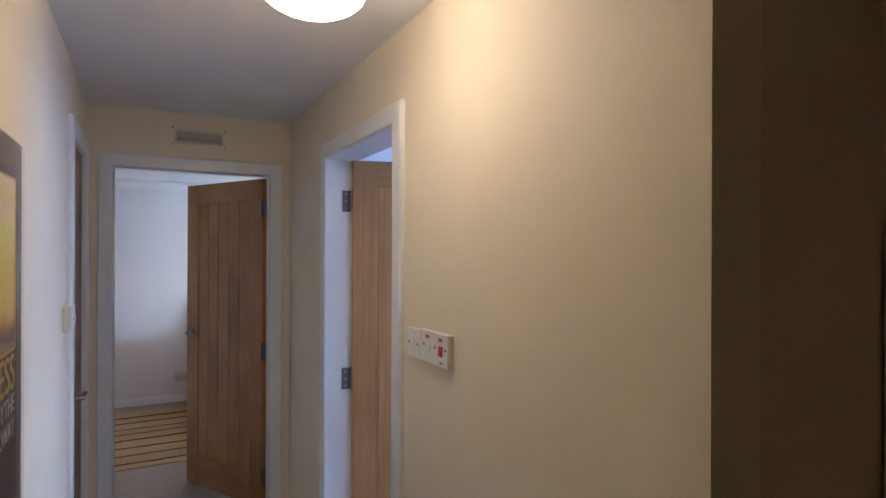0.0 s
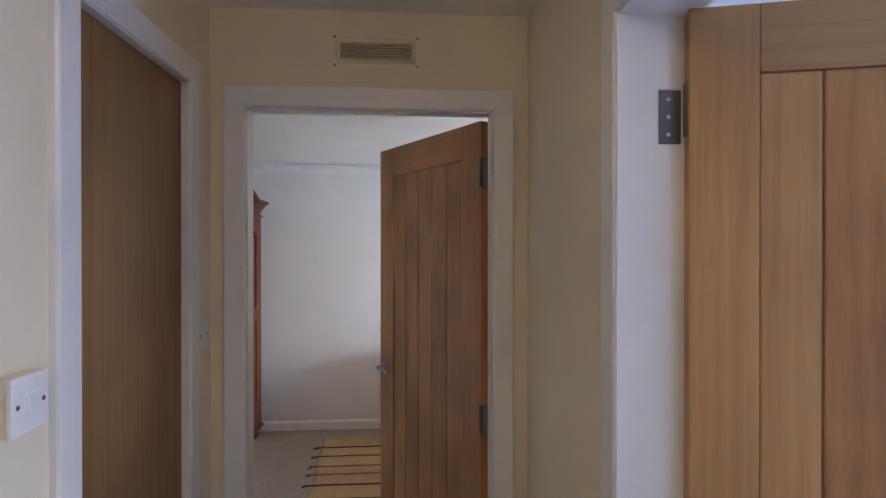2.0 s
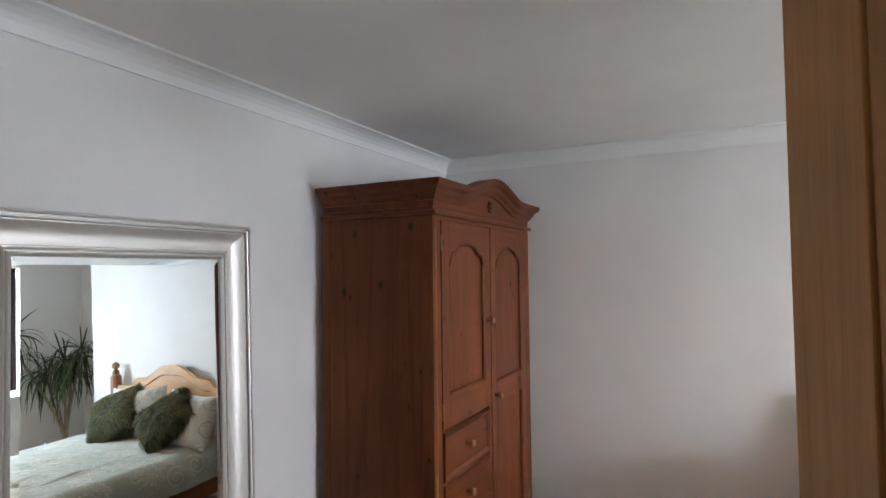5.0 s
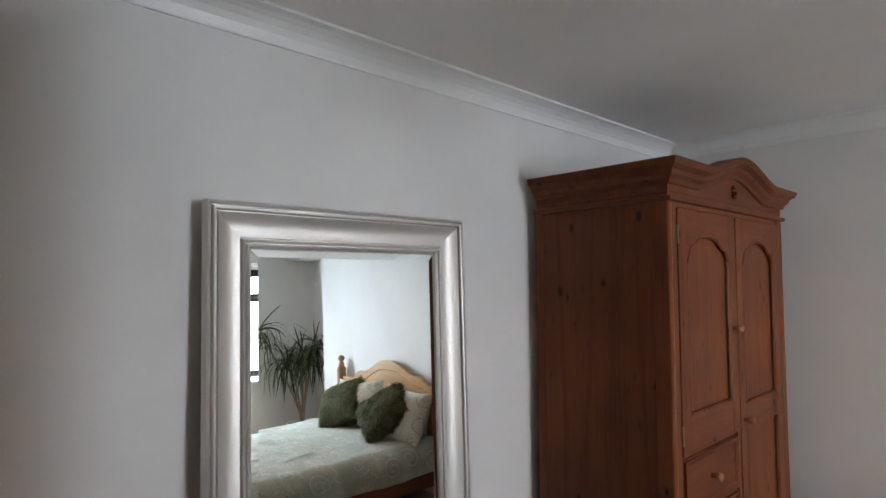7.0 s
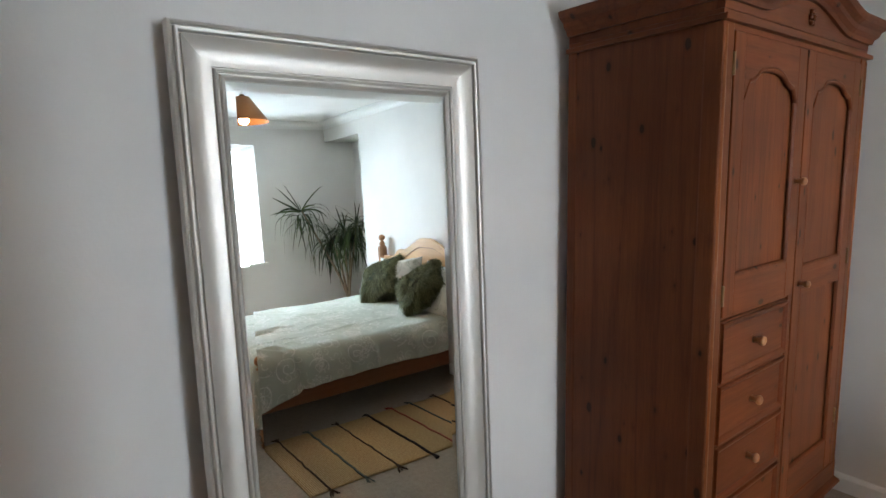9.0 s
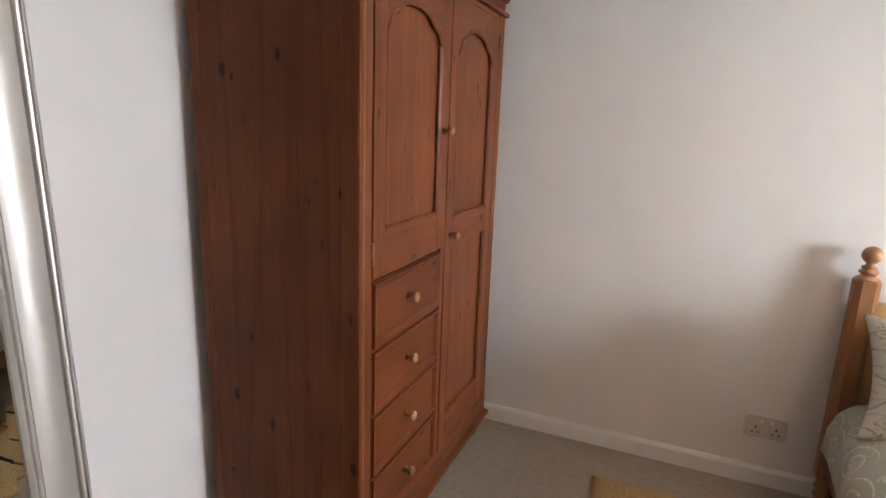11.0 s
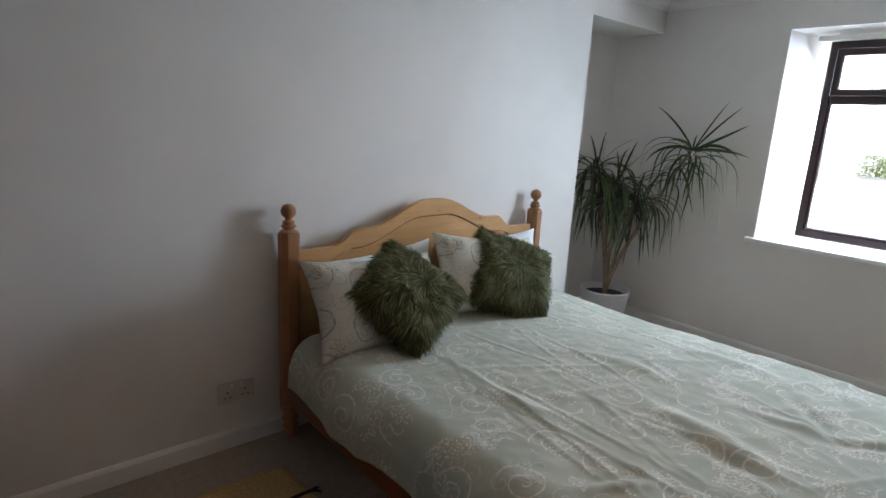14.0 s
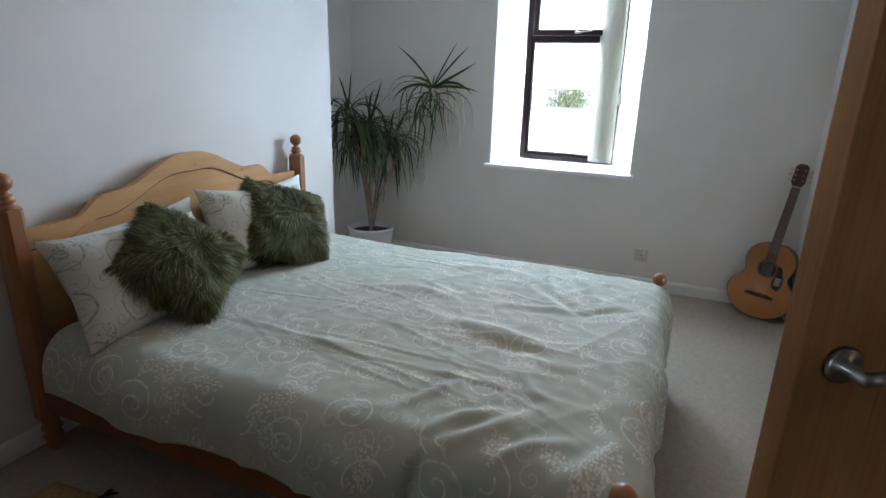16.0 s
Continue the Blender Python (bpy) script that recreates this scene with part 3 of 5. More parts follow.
# cupboard door: flush veneer, shut
cd = thing("cupboard_door", "closed flush oak veneer cupboard door", "door", (0, 0, 0))
part("leaf", box(HW - 0.045, CY0 + 0.008, 0.008, HW - 0.006, CY1 - 0.008, 1.998, 0.002), M["oak_dark"], cd)
h = part("door_handle", lathe([(0.026, HW - 0.006), (0.026, HW + 0.001), (0.022, HW + 0.006), (0.009, HW + 0.008), (0.009, HW + 0.045), (0, HW + 0.046)], 24, at=(0, CY0 + 0.05, 0.966), axis="X"), M["brass"], cd, "antique brass lever handle", True)
part("lever", tube([(HW + 0.040 + 0.006 * math.sin(i / 3), CY0 + 0.05 + 0.0125 * i, 0.966 + 0.016 * math.sin(i / 9 * 4.2) - 0.002 * i + 0.028 * (i / 9) ** 3) for i in range(10)], 0.0095, 10, taper=0.65), M["brass"], h, "", True)

# ---- hall fittings ----
M["vent_gap"] = plain("vent_duct", (0.46, 0.38, 0.25), 0.7)
v = thing("wall_vent", "cream plastic louvred vent above the bedroom door", "vent", (0.408, HN, 2.172))
part("frame", sweep([((sx * 0.126, 0, sz * 0.039), (-sx, 0, -sz), (0, -1, 0)) for sx, sz in ((-1, -1), (1, -1), (1, 1), (-1, 1))], [(0, 0.001), (0.013, 0.001), (0.013, 0.008), (0.002, 0.010), (0, 0.008)], closed=True), M["cream_plastic"], v)
part("backing", box(-0.113, -0.003, -0.026, 0.113, -0.001, 0.026), M["vent_gap"], v)
for i in range(6):
    z = -0.0215 + i * 0.0086
    part("slat", sweep([((sx * 0.112, 0, z), (0, 0, 1), (0, -1, 0)) for sx in (-1, 1)], [(-0.0028, 0.009), (0.0036, 0.0035), (0.0036, 0.005), (-0.0022, 0.0105)]), M["cream_plastic"], v)
for sx in (-1, 1):
    for sz in (-1, 1):
        part("screw", lathe([(0.004, -0.001), (0.003, -0.0022), (0, -0.0024)], 10, at=(sx * 0.132, 0, sz * 0.045), axis="Y"), M["hinge"], v)


def wall_plate(name, label, category, place, turn, w, h, deep=0.012, back=0.0, mat="plastic"):
    """A white accessory plate; local x along the wall, y into the room, z up."""
    t = thing(name, label, category, place, turn)
    if back:
        part("pattress", box(-w / 2 + 0.001, 0.0005, -h / 2 + 0.001, w / 2 - 0.001, back, h / 2 - 0.001, 0.003), M["cream_plastic"], t)
    part("plate", box(-w / 2, back + 0.0003, -h / 2, w / 2, back + deep, h / 2, 0.003), M[mat], t)
    return t


def rocker(t, x, z, y, w=0.022, h=0.030, mat="plastic"):
    part("rocker", prism([(-w / 2, -h / 2), (w / 2, -h / 2), (w / 2, h / 2), (-w / 2, h / 2)], 0.005, "Y", y, bevel=0.0012), M[mat], t).matrix_basis = pose(x, 0, z, 4, 0, 0)


def screws(t, xs, z, y):
    for x in xs:
        part("screw", lathe([(0.0042, y), (0.0034, y + 0.0012), (0, y + 0.0013)], 10, at=(x, 0, z), axis="Y"), M["hinge"], t)


s = wall_plate("light_switch", "white light switch on a cream box beside the cupboard", "switch", (HW, -1.004, 1.309), -90, 0.088, 0.088, 0.009, 0.022)
rocker(s, 0.0, 0.0, 0.031)
screws(s, (-0.030, 0.030), 0.0, 0.031)
s = wall_plate("light_switch", "white light switch in the corner by the bedroom door", "switch", (HW, -0.185, 1.283), -90, 0.086, 0.086, 0.008)
rocker(s, 0.0, 0.0, 0.008)
screws(s, (-0.030, 0.030), 0.0, 0.008)
s = wall_plate("light_switch", "white light switch next to the side room door", "switch", (HE, -1.868, 1.276), 90, 0.088, 0.090, 0.009, 0.008)
rocker(s, 0.0, 0.008, 0.017)
screws(s, (-0.030, 0.030), 0.0, 0.017)
s = wall_plate("cooker_switch", "white twin control switch with two red neons", "switch", (HE, -2.015, 1.283), 90, 0.168, 0.092, 0.009, 0.014)
rocker(s, 0.030, -0.002, 0.023)
rocker(s, -0.048, -0.004, 0.023, 0.020, 0.028, "red")
for x in (0.036, -0.045):
    part("neon", box(x - 0.011, 0.0232, 0.024, x + 0.011, 0.0245, 0.034, 0.001), M["red"], s, "dark red neon window")
screws(s, (-0.072, -0.010, 0.060), 0.004, 0.023)
part("label_bar", box(-0.055, 0.0232, -0.036, -0.040, 0.0236, -0.033), M["black"], s)

lamp = thing("ceiling_lamp", "lit round opal glass lamp close under the ceiling", "lamp", (0.487, -2.175, HC))
part("base_plate", lathe([(0.0, 0.0), (0.062, 0.0), (0.060, -0.016), (0.030, -0.024), (0.0, -0.024)], 40), M["trim"], lamp, "", True)
part("stem", lathe([(0.012, -0.020), (0.012, -0.085), (0.040, -0.088), (0.040, -0.098), (0.0, -0.099)], 20), M["steel"], lamp, "", True)
part("globe", lathe([(0.038, -0.0985)] + [(0.119 * math.sin(a), -0.147 - 0.053 * math.cos(a)) for a in [2.75 - 0.25 * i for i in range(11)]] + [(0.0, -0.200)], 48), M["globe"], lamp, "glowing opal glass shade", True)

# framed travel poster on the west wall
pic = thing("framed_poster", "framed yellow travel poster with a grey mount", "picture", (HW, -2.207, 1.365))
n = Nodes("poster_print")
sp = n.add("ShaderNodeSeparateXYZ")
n.link(n.mapped((1, 1, 1)), sp.inputs[0])
hz = n.math("ADD", n.math("MULTIPLY", sp.outputs[2], 1.0), n.math("MULTIPLY", n.noise(4, 2), 0.10))
band = n.step(hz, -0.03, 0.38)
poster = n.ramp(band, [(0.0, (0.03, 0.03, 0.06)), (0.20, (0.30, 0.25, 0.22)), (0.24, (0.05, 0.05, 0.09)), (0.34, (0.60, 0.30, 0.05)), (0.40, (0.75, 0.55, 0.05)),
                       (0.62, (0.72, 0.66, 0.06)), (0.80, (0.80, 0.74, 0.20)), (0.86, (0.78, 0.62, 0.45)), (0.92, (0.74, 0.66, 0.18)), (0.97, (0.80, 0.66, 0.58))])
poster_mat = n.done(poster, 0.35)
M["mount"] = plain("grey_mount", (0.17, 0.14, 0.135), 0.5)
M["ink"] = plain("dark_poster_border", (0.02, 0.018, 0.02), 0.4)
M["gold"] = plain("gold_lettering", (0.62, 0.44, 0.12), 0.5)
M["pale"] = plain("pale_lettering", (0.60, 0.56, 0.50), 0.5)
part("frame", box(0.001, -0.33, -0.47, 0.016, 0.33, 0.43, 0.003), M["mount"], pic, "broad grey-brown flat frame")
part("border", box(0.0162, -0.265, -0.41, 0.0175, 0.265, 0.365), M["ink"], pic)
part("print", box(0.0177, -0.245, -0.012, 0.0185, 0.245, 0.345), poster_mat, pic, "yellow landscape print with a dark road")
part("print_edge", sweep([((0.0182, sy * 0.246, z), (0, -sy, sz), (1, 0, 0)) for sy, z, sz in ((-1, -0.013, 1), (1, -0.013, 1), (1, 0.346, -1), (-1, 0.346, -1))], [(0, 0), (0.005, 0), (0.005, 0.001), (0, 0.001)], closed=True), M["gold"], pic)


def lettering(words, size, parent, place, material, name="lettering"):
    cu = bpy.data.curves.new(name, "FONT")
    cu.body, cu.size, cu.extrude, cu.align_x = words, size, 0.0004, "RIGHT"
    ob = new(name, cu)
    cu.materials.append(material)
    ob.parent = parent
    ob.matrix_basis = pose(*place, 90, 0, 90)
    return ob


lettering("ESS", 0.105, pic, (0.0186, 0.243, -0.092), M["gold"])
lettering("HYTHE", 0.052, pic, (0.0186, 0.240, -0.140), M["pale"])
lettering("RAILWAY", 0.052, pic, (0.0186, 0.240, -0.190), M["pale"])
n = Nodes("picture_glass")
n.b.inputs["Alpha"].default_value = 0.06
pg = n.done((1, 1, 1), 0.03)
part("pane", box(0.0195, -0.325, -0.465, 0.0215, 0.325, 0.425), pg, pic, "glossy picture glass")

# pale tall cabinet edge in the dim passage
part_cab = thing("tall_cabinet", "pale painted narrow cabinet in the dim passage", "cabinet", (1.50, HEC - 0.005, 0))
part("body", box(-0.11, -0.16, 0.0, 0.11, 0, 1.60, 0.006), M["trim"], part_cab)
part("door", box(-0.105, -0.178, 0.06, 0.105, -0.161, 1.59, 0.004), M["trim"], part_cab)

# ---- bedroom: window ----
w = thing("window_1", "dark brown casement window with a top fanlight", "window", (FX, 0, 0), kind="structure")


def pane_frame(name, y0, y1, z0, z1, bar, deep, parent, x=0.0, label=""):
    sec = [(0, 0), (bar, 0), (bar, deep * 0.75), (bar - 0.008, deep), (0.004, deep), (0, deep - 0.004)]
    bm = sweep([((x, a, b), (0, sa, sb), (-1, 0, 0)) for a, b, sa, sb in ((y0, z0, 1, 1), (y1, z0, -1, 1), (y1, z1, -1, -1), (y0, z1, 1, -1))], sec, closed=True)
    return part(name, bm, M["brown"], parent, label)


pane_frame("window_frame", FY0, FY1, FZ0, FZ1, 0.048, 0.06, w)
part("transom", box(-0.062, FY0 + 0.045, 1.588, 0.0, FY1 - 0.045, 1.632, 0.005), M["brown"], w)
fan = pane_frame("fanlight", FY0 + 0.045, FY1 - 0.045, 1.625, FZ1 - 0.045, 0.040, 0.030, w, -0.055)
low = pane_frame("casement", FY0 + 0.045, FY1 - 0.045, FZ0 + 0.045, 1.592, 0.014, 0.030, w, -0.030)
for nm, z0, z1, par in (("pane", 1.655, FZ1 - 0.075, fan), ("pane", FZ0 + 0.052, 1.585, low)):
    g = part(nm, box(-0.030, FY0 + 0.05, z0, -0.026, FY1 - 0.05, z1), M["glass"], par)
    g.visible_shadow = False
hd = part("window_handle", box(-0.102, 1.56, 1.636, -0.085, 1.60, 1.654, 0.004), M["steel"], w, "chrome window catch")
part("lever", tube([(-0.104, 1.585, 1.645), (-0.112, 1.565, 1.646), (-0.112, 1.52, 1.650), (-0.110, 1.485, 1.652)], 0.006, 8, taper=0.7), M["steel"], hd, "", True)
structure("window_sill", box(RE - 0.035, WY0 - 0.02, WZ0 - 0.022, FX - 0.003, WY1 + 0.045, WZ0 + 0.004, 0.006), M["trim"], "white painted window board", "window sill")

bl = thing("vertical_blind", "cream vertical blind drawn aside under its headrail", "blind", (FX - 0.10, 0, 0))
part("headrail", box(-0.022, FY0 + 0.005, 1.925, 0.022, FY1 + 0.05, 1.955, 0.004), M["plastic"], bl, "white aluminium headrail")
n = Nodes("cream_blind_fabric")
weave = n.noise(300, 2)
n.bump(weave, 0.3, 0.0005)
n.done((0.80, 0.78, 0.70), 0.85)
back = n.add("ShaderNodeBsdfTranslucent")
back.inputs["Color"].default_value = (0.84, 0.83, 0.78, 1)
both = n.add("ShaderNodeMixShader")
both.inputs[0].default_value = 0.6
n.link(n.b.outputs[0], both.inputs[1])
n.link(back.outputs[0], both.inputs[2])
n.link(both.outputs[0], n.t.nodes["Material Output"].inputs[0])
M["louvre"] = n.m
for i in range(7):
    y = FY0 + 0.035 + i * 0.016
    lv = part("louvre", box(-0.042, -0.0006, 0.83, 0.042, 0.0006, 1.92), M["louvre"], bl)
    lv.matrix_basis = pose(0, y, 0, 0, 0, 52 + 6 * math.sin(i * 2.1))
    part("bottom_weight", box(-0.040, -0.0022, 0.808, 0.040, 0.0022, 0.832, 0.001), M["plastic"], lv)
ch = part("control_chain", tube([(-0.05, FY0 - 0.012, 1.93), (-0.055, FY0 - 0.014, 1.30), (-0.05, FY0 - 0.012, 0.95)], 0.002, 6), M["plastic"], bl)
part("chain_weight", lathe([(0.0, 1.19), (0.010, 1.195), (0.013, 1.23), (0.010, 1.27), (0.0, 1.275)], 14, at=(-0.055, FY0 - 0.014, 0)), M["plastic"], ch, "", True)

# ---- outside ----
M["field"] = plain("sunlit_pale_gravel", (0.76, 0.75, 0.71), 0.9, 0, 0.4, 3)
structure("ground", box(3.95, -400, -0.65, 900, 400, -0.45), M["field"], "pale sunlit yard outside the window", "ground")
M["haze"] = shining("bright_hazy_sky", (0.93, 0.97, 1.0), 7.0)
structure("backdrop", box(120, -160, -6, 121, 160, 90), M["haze"], "bright white hazy sky", "sky")
M["leafg"] = plain("hedge_leaf", (0.30, 0.37, 0.12), 0.6, 0, 0, 3, 0.4)
bush = thing("bush", "sunlit green bush outside the window", "bush", (37.3, 8.1, -0.45))
rnd = random.Random(5)
bm = bmesh.new()
for i in range(2600):
    a, b, r = rnd.random() * 6.283, rnd.random(), rnd.random() ** 0.4
    lump = 0.75 + 0.35 * math.sin(a * 3 + 1) * math.cos(b * 5)
    p = Vector((1.0 * r * lump * math.cos(a), 1.75 * r * lump * math.sin(a), 0.05 + 1.25 * b * (0.7 + 0.3 * lump)))
    s1 = Vector((rnd.uniform(-1, 1), rnd.uniform(-1, 1), rnd.uniform(-1, 1))).normalized() * rnd.uniform(0.03, 0.08)
    s2 = s1.cross(Vector((rnd.uniform(-1, 1), rnd.uniform(-1, 1), rnd.uniform(-1, 1)))).normalized() * 0.03
    vs = [bm.verts.new(p + k) for k in (-s1, s2, s1, -s2)]
    bm.faces.new(vs)
me = part("foliage", bm, M["leafg"], bush)
me["kind"] = "stuff"
for k in range(5):
    part("stem", tube([(0, 0, 0), (0.2 * math.cos(k * 1.3), 0.3 * math.sin(k * 1.3), 0.5), (0.4 * math.cos(k * 1.3), 0.7 * math.sin(k * 1.3), 1.0)], 0.025, 6, taper=0.4), M["groove"], bush)

# ---- wardrobe ----


def arch_rise(u):
    """Height of the wardrobe's bonnet along its front, u from -1 to 1."""
    a = abs(u)
    if a > 0.62:
        return 0.0
    t = 1 - a / 0.62
    return 0.072 * (t * t * (3 - 2 * t)) ** 0.85


def smooth(t):
    t = max(0.0, min(1.0, t))
    return t * t * (3 - 2 * t)


def panel_door(name, parent, y0, y1, z0, z1, mid=None):
    """A framed wardrobe door with an ogee-arched upper panel, and a lower panel below a middle rail when mid is given."""
    st, x0, x1 = 0.062, -0.020, 0.004
    d = part(name, box(x0 - 0.006, y0 + 0.02, z0 + 0.02, x0 + 0.010, y1 - 0.02, z1 - 0.02), M["pine"], parent, "framed pine door with an arched panel")
    for a, b in ((y0, y0 + st), (y1 - st, y1)):
        part("stile", box(x0, a, z0, x1, b, z1, 0.003), M["pine"], d)
    part("bottom_rail", box(x0, y0 + st, z0 + 0.0005, x1 - 0.0005, y1 - st, z0 + 0.115, 0.002), M["pine_y"], d)
    ya, yb, ym = y0 + st, y1 - st, (y0 + y1) / 2
    arch = []
    for i in range(25):
        u = -1 + 2 * i / 24
        a = abs(u)
        z = z1 - 0.075 - 0.115 * (1 - math.sqrt(max(0, 1 - (a * 0.97) ** 2))) - (0.016 if a > 0.90 else 0) - 0.010 * math.sin(max(0, (a - 0.45)) * 9)
        arch.append((ym + u * (yb - ya) / 2, z))
    part("arched_rail", prism([(ya, z1 - 0.0005), (yb, z1 - 0.0005)] + arch[::-1], x1 - 0.0005 - x0, "X", x0), M["pine_y"], d)
    mould = sweep([((x1 - 0.009, a, b), (0, 0, -1), (1, 0, 0)) for a, b in arch], [(0, 0), (0.016, 0), (0.014, 0.007), (0.006, 0.012), (0, 0.010)])
    part("arch_moulding", mould, M["pine_y"], d, "", True)
    low = z0 + 0.115 if mid is None else mid[1]

    def beads(za, zb, tag):
        for p, q, o in (((ya, za), (ya, zb), (0, 1, 0)), ((yb, za), (yb, zb), (0, -1, 0)), ((ya, za), (yb, za), (0, 0, 1))):
            part(tag, sweep([((x1 - 0.009, *p), o, (1, 0, 0)), ((x1 - 0.009, *q), o, (1, 0, 0))], [(0, 0), (0.011, 0), (0.009, 0.005), (0.003, 0.009), (0, 0.009)]), M["pine"], d)
    beads(low, arch[0][1], "bead")
    if mid:
        part("middle_rail", box(x0, ya, mid[0], x1 - 0.0005, yb, mid[1], 0.002), M["pine_y"], d)
        beads(z0 + 0.115, mid[0], "bead")
    return d


def knob(parent, x, y, z, r=1.0):
    k = part("knob", lathe([(0.0, x), (0.010 * r, x + 0.0005), (0.007 * r, x + 0.010), (0.009 * r, x + 0.016), (0.0145 * r, x + 0.022), (0.0155 * r, x + 0.027), (0.0135 * r, x + 0.032), (0.008 * r, x + 0.035), (0.0, x + 0.036)], 20, at=(0, y, z), axis="X"), M["bedpine"], parent, "turned pale pine knob", True)
    return k


def wardrobe(place):
    w = thing("wardrobe", "knotty stained pine wardrobe with arched bonnet and four drawers", "wardrobe", place)
    hw, dp, top = 0.538, 0.515, 1.795
    for s in (-1, 1):
        part("side_panel", box(-dp, s * hw - (0.024 if s > 0 else 0), 0.10, -0.02, s * hw + (0.024 if s < 0 else 0), top, 0.003), M["pine"], w)
        a, b = sorted((s * hw * 1.004, s * (hw - 0.058)))
        post = part("corner_post", box(-0.052, a, 0.10, 0.002, b, top, 0.006), M["pine"], w)
        part("corner_bead", tube([(-0.001, s * (hw - 0.012), 0.12), (-0.001, s * (hw - 0.012), top - 0.02)], 0.0075, 8), M["pine_worn"], post, "", True)
        part("rear_post", box(-dp - 0.001, a, 0.10, -dp + 0.035, b, top, 0.004), M["pine"], w)
    part("back_panel", box(-dp + 0.005, -hw + 0.03, 0.12, -dp + 0.012, hw - 0.03, top), M["pine"], w)
    part("top_board", box(-dp, -hw, top, 0.0, hw, top + 0.02), M["pine_y"], w)
    part("floor_board", box(-dp, -hw + 0.025, 0.17, -0.025, hw - 0.025, 0.188), M["pine_y"], w)
    part("divider", box(-0.03, -0.030, 0.19, 0.0015, 0.001, 0.985, 0.002), M["pine"], w)
    part("shelf_rail", box(-0.03, -hw + 0.058, 0.967, -0.001, -0.030, 0.973, 0.001), M["pine_y"], w)
    part("head_rail", box(-0.03, -hw + 0.058, 1.768, 0.0, hw - 0.058, top, 0.001), M["pine_y"], w)
    panel_door("door", w, -hw + 0.061, -0.003, 0.974, 1.766)
    panel_door("door", w, 0.003, hw - 0.061, 0.194, 1.766, (0.962, 1.055))
    dz = (0.966 - 0.194) / 4
    for i in range(4):
        z0 = 0.194 + i * dz
        y0, y1 = -hw + 0.061, -0.033
        d = part("drawer", box(-0.03, y0, z0 + 0.002, 0.000, y1, z0 + dz - 0.003, 0.003), M["pine_y"], w, "pine drawer front with a beaded edge")
        part("bead", sweep([((0.000, y, z), (0, sy, sz), (1, 0, 0)) for y, z, sy, sz in ((y0 + 0.004, z0 + 0.006, 1, 1), (y1 - 0.004, z0 + 0.006, -1, 1), (y1 - 0.004, z0 + dz - 0.007, -1, -1), (y0 + 0.004, z0 + dz - 0.007, 1, -1))],
                           [(0, 0), (0.020, 0), (0.016, 0.004), (0.006, 0.009), (0, 0.009)], closed=True), M["pine_y"], d)
        knob(d, 0.001, (y0 + y1) / 2 - 0.006, z0 + dz / 2)
    knob(w, 0.005, -0.045, 1.352, 0.85)
    knob(w, 0.005, 0.042, 1.004, 0.85)
    for y, zs in ((-hw + 0.056, (1.68, 1.04)), (hw - 0.056, (1.68, 1.05, 0.4))):
        for z in zs:
            part("hinge", tube([(0.004, y, z - 0.03), (0.004, y, z + 0.03)], 0.0045, 8), M["brass"], w, "small brass butt hinge", True)
    # plinth and feet
    sec = [(0, 0.085), (0.018, 0.085), (0.022, 0.092), (0.018, 0.102), (0.008, 0.110), (0.004, 0.116), (0.004, 0.184), (0.0, 0.190), (-0.02, 0.190), (-0.02, 0.085)]
    part("plinth", sweep([((-dp, -hw, 0), (0, -1, 0), (0, 0, 1)), ((0, -hw, 0), (1, -1, 0), (0, 0, 1)), ((0, hw, 0), (1, 1, 0), (0, 0, 1)), ((-dp, hw, 0), (0, 1, 0), (0, 0, 1))], sec), M["pine_y"], w)
    for x in (-0.05, -dp + 0.06):
        for y in (-hw + 0.055, hw - 0.055):
            part("bun_foot", lathe([(0.0, 0.0), (0.030, 0.0), (0.042, 0.022), (0.045, 0.045), (0.036, 0.070), (0.028, 0.085), (0.0, 0.086)], 20, at=(x, y, 0)), M["pine"], w, "", True)
    # bonnet: frieze, then the cornice that follows its curve
    n = 36
    us = [-1 + 2 * i / n for i in range(n + 1)]
    base = 1.838
    outline = [(hw, top + 0.0205), (-hw, top + 0.0205)] + [(u * hw, base + 0.008 + arch_rise(u)) for u in us]
    part("frieze", prism(outline, 0.022, "X", -0.020), M["pine_y"], w)
    for s in (-1, 1):
        a, b = sorted((s * hw, s * (hw - 0.02)))
        part("side_frieze", box(-dp, a, top + 0.0205, -0.021, b, base + 0.008), M["pine"], w)
    lip = [(0, -0.012), (0.014, -0.010), (0.014, 0.004), (0, 0.008)]
    part("lower_moulding", sweep([((-dp, -hw, top), (0, -1, 0), (0, 0, 1)), ((0.002, -hw, top), (1, -1, 0), (0, 0, 1)), ((0.002, hw, top), (1, 1, 0), (0, 0, 1)), ((-dp, hw, top), (0, 1, 0), (0, 0, 1))], lip), M["pine_y"], w)
    crown = [(-0.012, 0.0), (0.010, 0.0), (0.014, 0.014), (0.026, 0.026), (0.030, 0.040), (0.048, 0.052), (0.054, 0.068), (0.054, 0.074), (-0.012, 0.074)]
    path = [((-dp, -hw, base), (0, -1, 0), (0, 0, 1))]
    path.append(((0.002, -hw, base), (1, -1, 0), (0, 0, 1)))
    for u in us[1:-1]:
        path.append(((0.002, u * hw, base + arch_rise(u)), (1, 0, 0), (0, 0, 1)))
    path += [((0.002, hw, base), (1, 1, 0), (0, 0, 1)), ((-dp, hw, base), (0, 1, 0), (0, 0, 1))]
    part("cornice", sweep(path, crown), M["pine_y"], w, "stepped cornice moulding rising to an arch")
